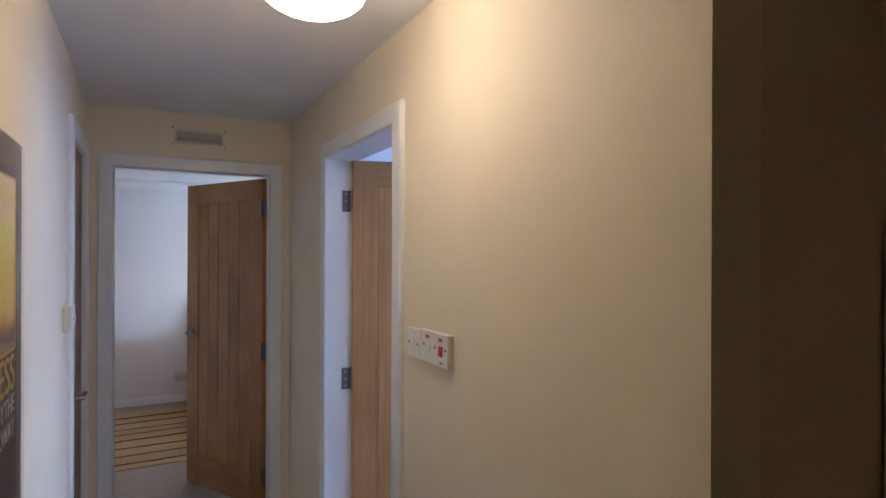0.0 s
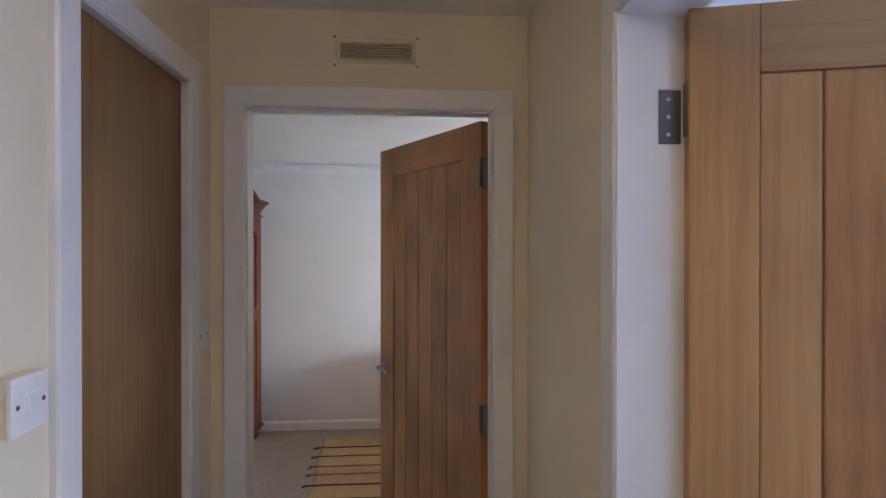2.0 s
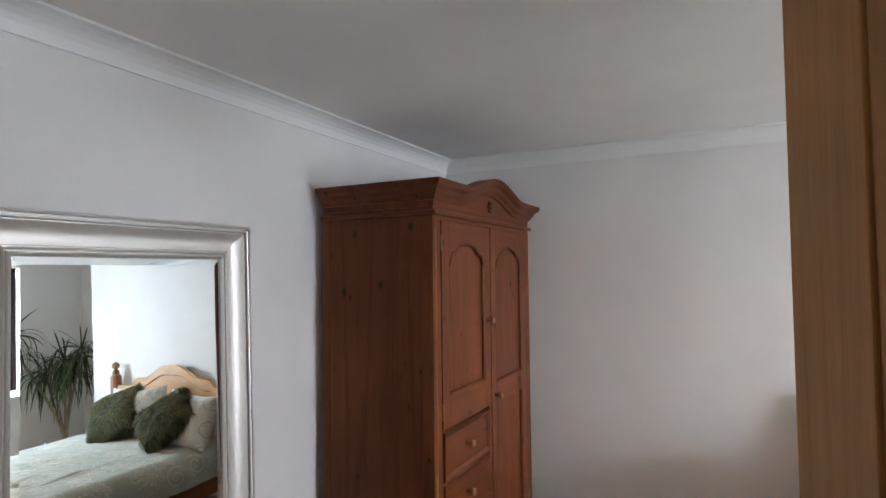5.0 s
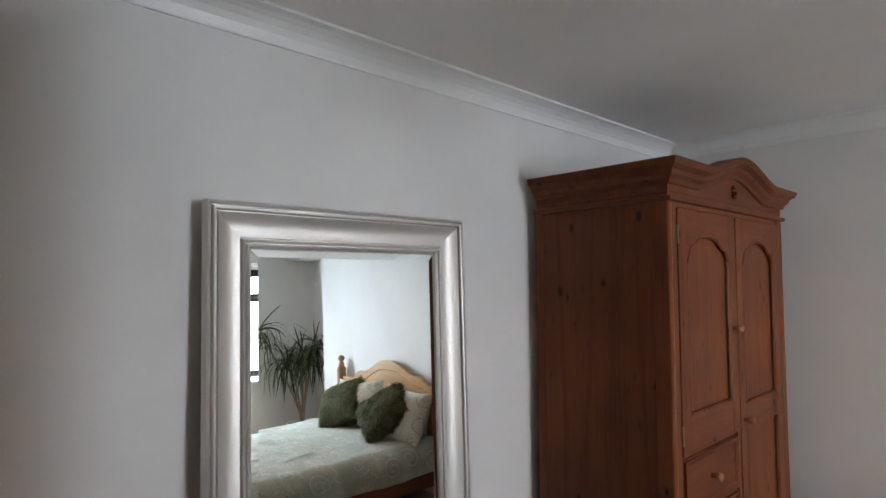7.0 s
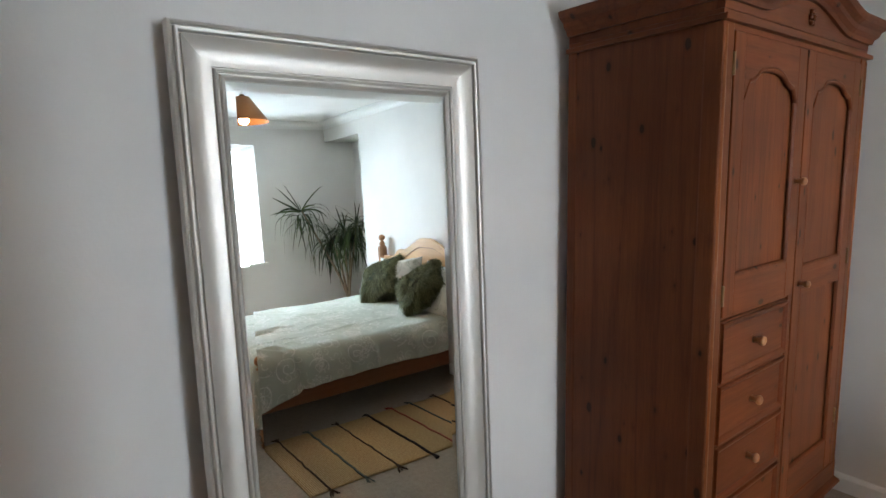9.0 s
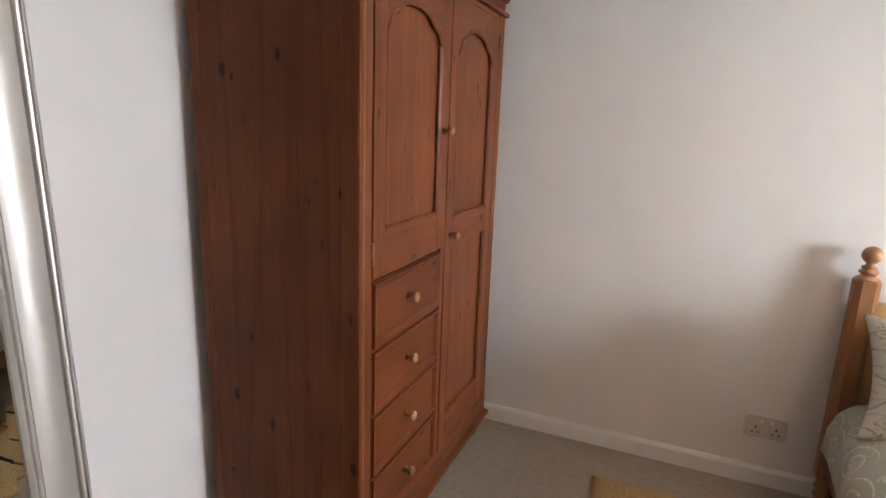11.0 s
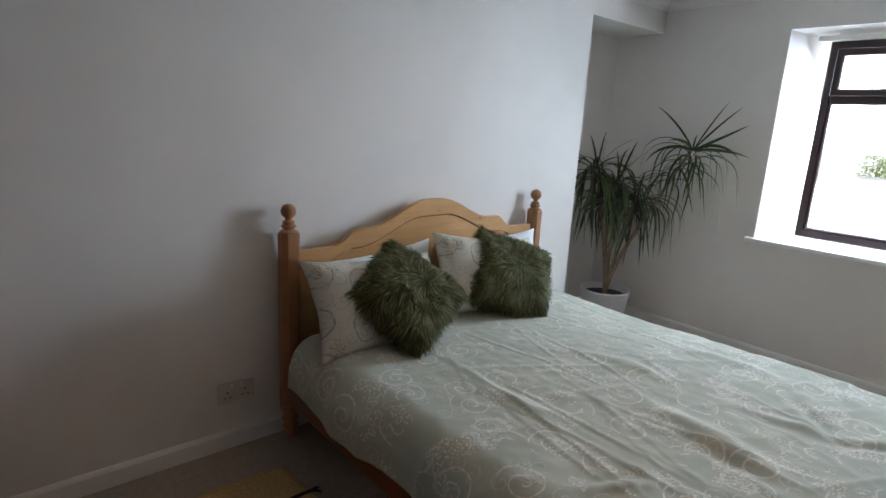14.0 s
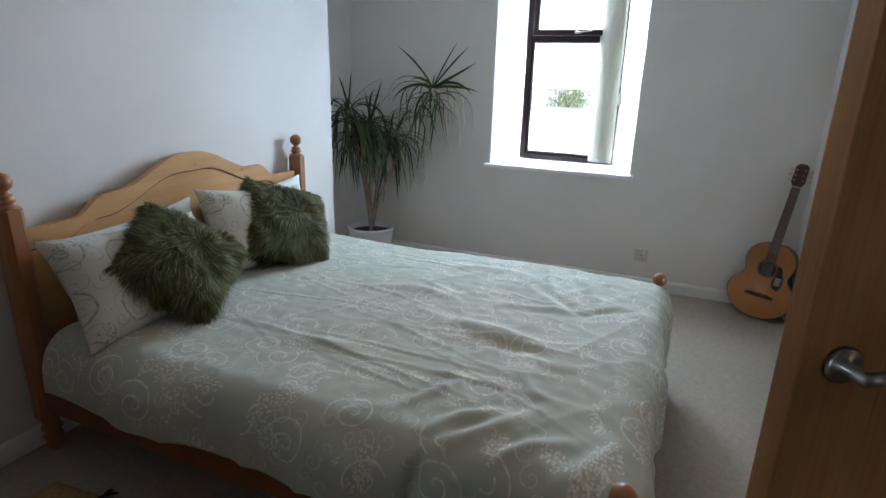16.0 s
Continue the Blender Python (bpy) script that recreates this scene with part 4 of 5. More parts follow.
    part("cap_board", box(-dp, -hw - 0.03, base + 0.060, 0.0, hw + 0.03, base + 0.072), M["pine_y"], w)
    bm = bmesh.new()
    for k in range(6):
        a = math.pi * 2 * k / 6
        lathe([(0.0, 0.002), (0.009, 0.004), (0.007, 0.011), (0.0, 0.013)], 10, bm, (0.001, 0.014 * math.cos(a), 1.862 + 0.020 * math.sin(a)), "X")
    lathe([(0.0, 0.002), (0.010, 0.005), (0.006, 0.016), (0.0, 0.018)], 12, bm, (0.001, 0, 1.862), "X")
    part("carved_rosette", bm, M["pine"], w, "small carved leaf ornament", True)
    return w


wardrobe((-0.653, 2.216, 0))

# ---- standing mirror ----


def leaning_mirror():
    tall, wide, rim = 1.724, 0.818, 0.112
    m = thing("standing_mirror", "tall silver framed mirror leaning on the wall", "mirror")
    # local x out of the glass, y along the wall, z up
    m.matrix_world = pose(-1.124, 0.849, 0.006, 0, -1.75, -0.48)
    # two beads, a broad hollow, and two finer beads next to the glass
    sec = [(0, 0.0), (0, 0.040), (0.002, 0.046), (0.006, 0.048), (0.0085, 0.046), (0.009, 0.032), (0.0132, 0.032), (0.0136, 0.047), (0.016, 0.050), (0.020, 0.049), (0.0222, 0.046), (0.0226, 0.030), (0.0268, 0.030), (0.027, 0.043)]
    sec += [(0.027 + 0.058 * t, 0.043 - 0.018 * t - 0.007 * math.sin(t * math.pi)) for t in [k / 18 for k in range(1, 19)]]
    sec += [(a + 0.004, b + 0.008) for a, b in ((0.0815, 0.010), (0.0850, 0.010), (0.0855, 0.021), (0.089, 0.024), (0.0925, 0.022), (0.093, 0.013), (0.0965, 0.013), (0.097, 0.020), (0.100, 0.022), (0.1035, 0.020), (0.108, 0.016))] + [(0.112, 0.0)]
    sec = [(a, max(0.0, b - 0.012)) for a, b in sec]
    h = wide / 2
    cs = [(-h, 0, 1, 1), (h, 0, -1, 1), (h, tall, -1, -1), (-h, tall, 1, -1)]
    names = ("bottom_rail", "side_rail", "top_rail", "side_rail")
    for i in range(4):
        a, b = cs[i], cs[(i + 1) % 4]
        part(names[i], sweep([((0, p[0], p[1]), (0, p[2], p[3]), (1, 0, 0)) for p in (a, b)], sec), M["silver"], m)
    part("backing", box(-0.004, -h + 0.02, 0.02, 0.004, h - 0.02, tall - 0.02), M["groove"], m)
    # plate with a bevelled margin
    a, b, c = h - rim + 0.002, h - rim - 0.020, 0.0088
    bm = bmesh.new()
    z0, z1 = rim - 0.002, tall - rim + 0.002
    outer = [bm.verts.new((c - 0.0016, y, z)) for y, z in ((-a, z0), (a, z0), (a, z1), (-a, z1))]
    inner = [bm.verts.new((c, y, z)) for y, z in ((-b, z0 + 0.022), (b, z0 + 0.022), (b, z1 - 0.022), (-b, z1 - 0.022))]
    back = [bm.verts.new((0.0045, y, z)) for y, z in ((-a, z0), (a, z0), (a, z1), (-a, z1))]
    bm.faces.new(inner)
    bm.faces.new(back[::-1])
    for i in range(4):
        j = (i + 1) % 4
        bm.faces.new((outer[i], outer[j], inner[j], inner[i]))
        bm.faces.new((back[i], back[j], outer[j], outer[i]))
    part("mirror_plate", bm, M["mirror"], m, "bevelled mirror glass")


leaning_mirror()

# ---- bed ----
BX, BY = 1.44, 1.81          # bed centre
BH = 0.75                    # half the distance between the posts


def head_top(x):
    a = abs(x)
    z = 0.822 + 0.068 * smooth((0.535 - a) / 0.10)
    return z + 0.110 * smooth((0.37 - a) / 0.33)


def head_inner(x):
    a = abs(x)
    z = 0.752 + 0.056 * smooth((0.60 - a) / 0.13)
    return z + 0.115 * smooth((0.43 - a) / 0.36)


def bedpost(parent, x, y, tall):
    """Square chamfered post on a turned foot, with a turned ball on top."""
    c, h = 0.019, 0.0385
    oct_ = [(h - c, -h), (h, -h + c), (h, h - c), (h - c, h), (-h + c, h), (-h, h - c), (-h, -h + c), (-h + c, -h)]
    sq = tall - 0.115
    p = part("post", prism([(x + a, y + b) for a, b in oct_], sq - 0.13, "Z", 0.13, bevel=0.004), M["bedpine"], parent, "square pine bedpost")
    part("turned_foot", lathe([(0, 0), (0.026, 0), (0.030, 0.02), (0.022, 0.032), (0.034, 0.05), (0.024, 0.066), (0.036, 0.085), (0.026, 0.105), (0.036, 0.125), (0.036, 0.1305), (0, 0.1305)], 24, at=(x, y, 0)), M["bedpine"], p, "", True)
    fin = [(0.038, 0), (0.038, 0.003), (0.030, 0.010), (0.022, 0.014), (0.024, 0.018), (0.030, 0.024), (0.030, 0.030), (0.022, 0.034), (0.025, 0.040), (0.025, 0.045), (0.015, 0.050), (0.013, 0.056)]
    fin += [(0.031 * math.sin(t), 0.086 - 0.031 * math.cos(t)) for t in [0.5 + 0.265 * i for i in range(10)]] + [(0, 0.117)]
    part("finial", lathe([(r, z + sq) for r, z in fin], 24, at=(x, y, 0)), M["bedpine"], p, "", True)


M["groove_shade"] = plain("routed_groove_shade", (0.10, 0.045, 0.018), 0.8)
bed = thing("bed", "honey pine double bed with an arched headboard", "bed", (BX, BY, 0))
HY, FYB = 1.010, -0.962
for x in (-BH, BH):
    bedpost(bed, x, HY, 1.015)
    bedpost(bed, x, FYB, 0.525)
xs = [-0.7125 + 1.425 * i / 72 for i in range(73)]
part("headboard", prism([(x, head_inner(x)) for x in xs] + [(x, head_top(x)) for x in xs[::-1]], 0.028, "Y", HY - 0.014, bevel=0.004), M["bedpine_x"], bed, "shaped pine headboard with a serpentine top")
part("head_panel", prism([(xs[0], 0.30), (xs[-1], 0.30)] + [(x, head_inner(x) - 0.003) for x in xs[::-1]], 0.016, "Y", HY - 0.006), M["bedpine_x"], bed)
# thin dark strip along the step: the routed line's shade as colour
part("serpentine_groove", sweep([((x, HY - 0.0062, head_inner(x) - 0.003), (0, 0, -1), (0, -1, 0)) for x in xs], [(-0.002, 0), (0.0035, 0), (0.0035, 0.0012), (-0.002, 0.0012)]), M["groove_shade"], bed, "dark strip for the shade of the routed line")
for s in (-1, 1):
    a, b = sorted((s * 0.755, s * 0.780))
    part("side_rail", box(a, FYB + 0.038, 0.175, b, HY - 0.038, 0.325, 0.005), M["bedpine_shaded_y"], bed)
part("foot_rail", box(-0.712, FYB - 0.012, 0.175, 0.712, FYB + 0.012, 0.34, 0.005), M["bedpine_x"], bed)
for i in range(12):
    y = FYB + 0.10 + i * 0.165
    part("slat", box(-0.75, y, 0.225, 0.75, y + 0.07, 0.24), M["bedpine_x"], bed)

M["tick"] = plain("white_mattress_cloth", (0.72, 0.70, 0.66), 0.9, 0, 0.2, 200)
mt = tagged(part("mattress", box(BX - 0.71, BY + FYB + 0.05, 0.242, BX + 0.71, BY + HY - 0.05, 0.42, 0.04, 3), M["tick"], None, "", True), "pale cloth mattress on the bed slats", "mattress")

# ---- duvet ----
M["duvet"] = linen("duvet_cotton", (0.425, 0.445, 0.365), (0.77, 0.74, 0.67), 0.82, 5.6, cloth=True)
M["slip"] = linen("pillow_cotton", (0.60, 0.58, 0.51), (0.29, 0.32, 0.25), 1.0, 5.6, True)
M["sheet"] = linen("pale_pillow_cotton", (0.70, 0.75, 0.76), (0.50, 0.58, 0.56), 0.4, 5.0, True)


def crease(x, y, seed, ang, stretch, scale):
    """A ridged fold field, running along one direction."""
    c, s = math.cos(ang), math.sin(ang)
    u, v = (x * c + y * s) / stretch, -x * s + y * c
    f = noise.noise(Vector((u * scale + seed, v * scale - seed * 2, seed * 3.7)))
    g = noise.noise(Vector((u * scale * 2.3 - seed, v * scale * 2.3, seed * 1.9)))
    ridge = max(0.0, 1 - abs(f) * 3.4)
    return ridge * ridge * 1.1 - 0.25 + g * 0.3


def lay(s, half, r):
    """Arc length s across a bed edge: how far out, and how far down."""
    a = abs(s)
    if a <= half - r:
        return s, 0.0
    t = a - (half - r)
    quarter = r * math.pi / 2
    sg = 1 if s > 0 else -1
    if t <= quarter:
        th = t / r
        return sg * (half - r + r * math.sin(th)), r * (1 - math.cos(th))
    return sg * (half + (t - quarter) * 0.06), r + (t - quarter)


FOLDS = []
_r = random.Random(31)
for _i in range(20):        # long fine creases down the length
    _a = _r.gauss(1.50, 0.14)
    FOLDS.append((_r.uniform(0.85, 2.10), _r.uniform(1.15, 2.25), math.cos(_a), math.sin(_a), _r.uniform(0.25, 0.60), _r.uniform(0.005, 0.008), _r.uniform(0.0020, 0.0036), _r.uniform(-2, 2)))
for _i in range(7):        # shorter rucks across the lower half
    _a = _r.gauss(1.15, 0.45)
    FOLDS.append((_r.uniform(0.95, 2.10), 0.90 + 0.95 * _r.random(), math.cos(_a), math.sin(_a), _r.uniform(0.07, 0.18), _r.uniform(0.010, 0.022), _r.uniform(0.004, 0.007), _r.uniform(-3, 3)))


def ruck(x0, y0, x1, y1, wd, amp, bend=0.0):
    """One puffed fold between two places on the bed."""
    ln = math.hypot(x1 - x0, y1 - y0)
    FOLDS.append(((x0 + x1) / 2, (y0 + y1) / 2, (x1 - x0) / ln, (y1 - y0) / ln, ln * 0.62, wd, amp, bend))


ruck(1.37, 1.56, 1.32, 1.14, 0.034, 0.020, 2)       # the long swelling in the middle
ruck(1.26, 1.40, 1.24, 1.10, 0.022, -0.009)
ruck(1.64, 1.10, 1.82, 1.28, 0.020, -0.011)         # creases drawn to one spot
ruck(1.64, 1.10, 1.75, 0.94, 0.018, -0.011)
ruck(1.66, 1.12, 1.62, 1.36, 0.020, 0.010)
ruck(0.75, 1.34, 0.90, 1.17, 0.017, 0.014, 1)       # puffs over the corner by the foot
ruck(0.66, 1.30, 0.92, 1.08, 0.019, 0.017, -1)
ruck(0.68, 1.17, 0.84, 1.00, 0.018, 0.015, 1)
ruck(0.80, 1.45, 0.98, 1.33, 0.016, 0.010)
ruck(0.66, 0.98, 0.86, 0.88, 0.020, 0.012)
ruck(1.55, 1.95, 1.60, 1.60, 0.030, 0.010, 2)
ruck(1.00, 2.05, 1.02, 1.70, 0.028, 0.010, -2)
ruck(1.95, 1.80, 1.98, 1.40, 0.030, 0.010, 2)


def folds(x, y):
    """Short sharp rucks: a ridge with a hollow beside it, fading towards both ends."""
    z = 0.0
    for cx, cy, c, s, ln, wd, amp, bend in FOLDS:
        dx, dy = x - cx, y - cy
        u = (dx * c + dy * s) / ln
        if abs(u) > 1.6:
            continue
        v = (-dx * s + dy * c + bend * 0.02 * u * u) / wd
        if abs(v) > 5:
            continue
        z += amp * math.exp(-u * u * 1.8) * (math.exp(-v * v * 0.6) - 0.35 * math.exp(-(v - 1.9) ** 2 * 0.5))
    return z


def duvet():
    bm = bmesh.new()
    nx, ny = 230, 260
    spread = {}
    half, r = 0.828, 0.140
    hang = 0.198
    smax = half - r + r * math.pi / 2 + hang - r
    y_head, y_foot, rf = 2.70, 0.792, 0.10
    length = (y_head - y_foot - rf) + rf * math.pi / 2 + 0.19
    rows = []
    for j in range(ny + 1):
        row = []
        t = length * j / ny
        flat = y_head - y_foot - rf
        if t <= flat:
            y, dz = y_head - t, 0.0
        elif t <= flat + rf * math.pi / 2:
            th = (t - flat) / rf
            y, dz = y_head - flat - rf * math.sin(th), rf * (1 - math.cos(th))
        else:
            d = t - flat - rf * math.pi / 2
            y, dz = y_foot - d * 0.05, rf + d
        for i in range(nx + 1):
            s = -smax + 2 * smax * i / nx
            foot = smooth((t - 1.15) / 0.7)
            s2 = s * (1 + (0.130 * foot if s < 0 else -0.065 * foot))
            x, dx = lay(s2, half, r)
            top = 0.487 + 0.012 * math.cos(x * 1.7)
            z = top - dx - dz
            if dz > 0.05 and dx > 0.05:
                z = top - max(dx, dz) - 0.35 * min(dx, dz)
            px, py = BX + x, y
            edge = min(1.0, (dx + dz) / 0.08)
            f1 = crease(px, py, 2.3, 0.35, 2.6, 3.2)
            f2 = crease(px, py, 7.1, -0.5, 3.0, 5.5)
            f3 = crease(px, py, 4.6, 1.35, 2.5, 6.5)
            broad = noise.noise(Vector((px * 1.6, py * 1.6, 4.0)))
            low = smooth((2.2 - py) / 0.9)
            lift = 0.018 * broad + (0.003 + 0.003 * low) * f1 + (0.002 + 0.0015 * low) * f2 + 0.002 * f3 * low + folds(px, py)
            lift += 0.0022 * noise.noise(Vector((px * 22, py * 22, 1.0)))
            z += lift * (1 - 0.6 * edge)
            side = (0.016 * math.sin(py * 9 + 2 * broad) + 0.012 * f2 - 0.030 * math.exp(-((py - 1.325 - 0.12 * dx) / 0.022) ** 2)) * edge
            if abs(x) > half - r:
                px += side * (1 if x > 0 else -1)
            if dz > 0.03:
                py -= (0.014 * math.sin(px * 10) + 0.010 * f3) * min(1, dz / 0.1)
            row.append(bm.verts.new((px, py, max(z, 0.16))))
            spread[row[-1]] = (s, -t)
        rows.append(row)
    for a, b in zip(rows, rows[1:]):
        for i in range(nx):
            bm.faces.new((a[i], a[i + 1], b[i + 1], b[i]))
    uv = bm.loops.layers.uv.new("cloth")
    for f in bm.faces:
        for lp in f.loops:
            lp[uv].uv = spread[lp.vert]
    ob = part("duvet", bm, M["duvet"], None, "", True)
    md = ob.modifiers.new("thickness", "SOLIDIFY")
    md.thickness, md.offset = 0.014, -1
    return tagged(ob, "rumpled pale green duvet with cream scroll print", "duvet")


duvet()


def cushion_bm(w, h, thick, seed, n=26, pinch=0.06, skew=0.0):
    """A stuffed square: local x across, z up, y through; corners drawn out to points, with soft dents."""
    bm = bmesh.new()
    sides = []
    for sgn in (-1, 1):
        grid = []
        for j in range(n + 1):
            row = []
            for i in range(n + 1):
                u, v = -1 + 2 * i / n, -1 + 2 * j / n
                k = ((1 - u ** 4) * (1 - v ** 4))
                t = thick * 0.5 * max(0.0, k) ** 0.5 * (0.75 + 0.25 * (1 - u * u) * (1 - v * v))
                x = w / 2 * u * (1 - pinch * (1 - v * v) * abs(u))
                z = h / 2 * v * (1 - pinch * (1 - u * u) * abs(v))
                x += skew * z
                d = noise.noise(Vector((u * 1.7 + seed, v * 1.7, seed * 2 + sgn))) * 0.12 + noise.noise(Vector((u * 4 + seed, v * 4, seed))) * 0.07 + abs(noise.noise(Vector((u * 3 + v * 2.2 + seed, v * 2.5 - u, seed * 3)))) * 0.12
                row.append((x, sgn * t * (1 + 1.6 * d) + 0.004 * sgn, z))
            grid.append(row)
        sides.append(grid)
    vs = [[[bm.verts.new(p) for p in row] for row in g] for g in sides]
    for g in vs:
        for j in range(n):
            for i in range(n):
                bm.faces.new((g[j][i], g[j][i + 1], g[j + 1][i + 1], g[j + 1][i]))
    ring = [(0, i) for i in range(n)] + [(j, n) for j in range(n)] + [(n, n - i) for i in range(n)] + [(n - j, 0) for j in range(n)]
    for a, b in zip(ring, ring[1:] + ring[:1]):
        bm.faces.new((vs[0][a[0]][a[1]], vs[0][b[0]][b[1]], vs[1][b[0]][b[1]], vs[1][a[0]][a[1]]))
    return bm


def pillow(label, place, turns, w, h, thick, seed, mat, flange=True):
    p = tagged(part("pillow", cushion_bm(w, h, thick, seed, pinch=0.10), M[mat], None, "", True), label, "pillow", group="pillows on the bed")
    p.matrix_world = pose(*place, *turns)
    return p


pillow("pale blue pillow against the headboard", (1.10, 2.735, 0.620), (-12, -4, 2), 0.60, 0.36, 0.11, 1.3, "sheet")
pillow("pale blue pillow against the headboard", (1.82, 2.735, 0.620), (-12, -2, -2), 0.62, 0.36, 0.11, 2.9, "sheet")
pillow("cream print pillow propped behind a furry cushion", (0.985, 2.585, 0.622), (-30, 4, 4), 0.67, 0.40, 0.19, 4.2, "slip")
pillow("cream print pillow propped behind a furry cushion", (1.650, 2.615, 0.645), (-24, 7, -3), 0.66, 0.39, 0.19, 6.6, "slip")


# ---- furry cushions ----
n = Nodes("green_fur")
rpi = n.add("ShaderNodeNewGeometry").outputs["Random Per Island"]
fur_col = n.ramp(rpi, [(0.0, (0.034, 0.038, 0.013)), (0.45, (0.088, 0.092, 0.036)), (0.8, (0.165, 0.165, 0.075)), (1.0, (0.34, 0.34, 0.19))])
M["fur"] = n.done(fur_col, 0.75, spec=0.12)
M["fur_base"] = plain("green_cushion_cloth", (0.05, 0.065, 0.025), 0.9, 0, 0.4, 90)


def fur_cushion(label, m, w, h, thick, seed, count):
    rnd = random.Random(seed)
    down = m.to_3x3().inverted() @ Vector((0, 0, -1))
    base = cushion_bm(w, h, thick, seed, pinch=0.07)
    base.faces.ensure_lookup_table()
    faces = [f for f in base.faces if f.calc_area() > 1e-6]
    base.normal_update()
    areas = np.cumsum([f.calc_area() for f in faces])
    bm = bmesh.new()
    for _ in range(count):
        f = faces[int(np.searchsorted(areas, rnd.random() * areas[-1]))]
        vs = f.verts
        wts = [rnd.random() for _ in vs]
        tot = sum(wts)
        p = sum((v.co * (k / tot) for v, k in zip(vs, wts)), Vector())
        nrm = f.normal.copy()
        if nrm.y * p.y < 0:
            nrm = -nrm
        # strands lie outwards from the centre and hang a little, in wandering tufts
        out = Vector((p.x - 0.035, 0, p.z - 0.03))
        if out.length > 1e-4:
            out.normalize()
        tuft = Vector((noise.noise(p * 14 + Vector((seed, 0, 0))), 0.4 * noise.noise(p * 14 + Vector((0, seed, 3))), noise.noise(p * 14 + Vector((5, 0, seed)))))
        way = (nrm * 0.38 + out * 0.80 + tuft * 0.95 + down * 0.16 + Vector((rnd.gauss(0, 0.10), rnd.gauss(0, 0.10), rnd.gauss(0, 0.10)))).normalized()
        ln = rnd.uniform(0.030, 0.066)
        wd = rnd.uniform(0.0007, 0.0014)
        side = way.cross(nrm)
        if side.length < 1e-3:
            continue
        side.normalize()
        bend = (tuft * 0.45 + down * 0.5 - nrm * 0.25) * ln * 0.5
        q = p + way * ln * 0.55 + bend * 0.25
        e = p + way * ln + bend
        a, b = bm.verts.new(p - side * wd), bm.verts.new(p + side * wd)
        c, d = bm.verts.new(q - side * wd * 0.9), bm.verts.new(q + side * wd * 0.9)
        t = bm.verts.new(e)
        bm.faces.new((a, b, d, c))
        bm.faces.new((c, d, t))
    c = thing("cushion", label, "cushion", group="furry cushions on the bed")
    c.matrix_world = m
    part("cover", base, M["fur_base"], c, "", True)
    me = bpy.data.meshes.new("fur")
    bm.to_mesh(me)
    bm.free()
    me.materials.append(M["fur"])
    f = new("fur", me)
    f.parent = c
    f["kind"] = "stuff"
    f["label"] = "long shaggy green fur"


def leaning(centre, across, upward, spin):
    """A frame whose x runs across and z upward in the cushion's plane, spun about its face."""
    x = Vector(across).normalized()
    z = Vector(upward)
    z = (z - x * z.dot(x)).normalized()
    rot = Matrix((x, z.cross(x), z)).transposed().to_4x4()
    return Matrix.Translation(centre) @ rot @ pose(0, 0, 0, 0, spin, 0)


fur_cushion("shaggy green cushion set on its corner", leaning((1.032, 2.475, 0.684), (0.46, -0.10, -0.03), (0.05, 0.40, 0.36), 45), 0.355, 0.355, 0.15, 3, 27000)
fur_cushion("shaggy green cushion leaning on a pillow", leaning((1.685, 2.505, 0.662), (0.40, -0.10, -0.04), (-0.05, 0.24, 0.33), 16), 0.385, 0.36, 0.15, 8, 28000)

# ---- dracaena in its pot ----
PX, PY = 3.07, 2.86
M["pot"] = plain("white_glazed_pot", (0.66, 0.65, 0.66), 0.3)
M["soil"] = plain("dark_potting_soil", (0.035, 0.024, 0.018), 0.95, 0, 0.9, 80, 0.4)
n = Nodes("dracaena_bark")
ring = n.noise(9, 3, 0.6, n.mapped((2, 2, 7)))
n.bump(ring, 0.7, 0.004)
M["bark"] = n.done(n.ramp(ring, [(0.25, (0.16, 0.11, 0.07)), (0.75, (0.36, 0.28, 0.19))]), 0.85)
n = Nodes("dracaena_leaf")
sel = n.add("ShaderNodeObjectInfo").outputs["Random"]
lc = n.ramp(sel, [(0.0, (0.016, 0.029, 0.012)), (0.55, (0.028, 0.050, 0.018)), (0.85, (0.055, 0.090, 0.028)), (1.0, (0.14, 0.18, 0.05))])
streak = n.noise(60, 3, 0.6, n.mapped((0.3, 6, 1)))
M["strap"] = n.done(n.mix(n.math("MULTIPLY", streak, 0.3), lc, (0.06, 0.10, 0.03)), 0.55, spec=0.25)

plant = thing("dracaena_plant", "tall dracaena with drooping strap leaves in a white pot", "plant", (PX, PY, 0))
part("pot", lathe([(0.0, 0.0), (0.126, 0.0), (0.130, 0.006), (0.165, 0.272), (0.169, 0.276), (0.167, 0.284), (0.157, 0.284), (0.154, 0.276), (0.145, 0.20), (0.0, 0.20)], 48), M["pot"], plant, "plain white round plant pot", True)
part("soil", lathe([(0.0, 0.252), (0.06, 0.248), (0.150, 0.24), (0.146, 0.21), (0.0, 0.21)], 32), M["soil"], plant, "dark potting soil", True)


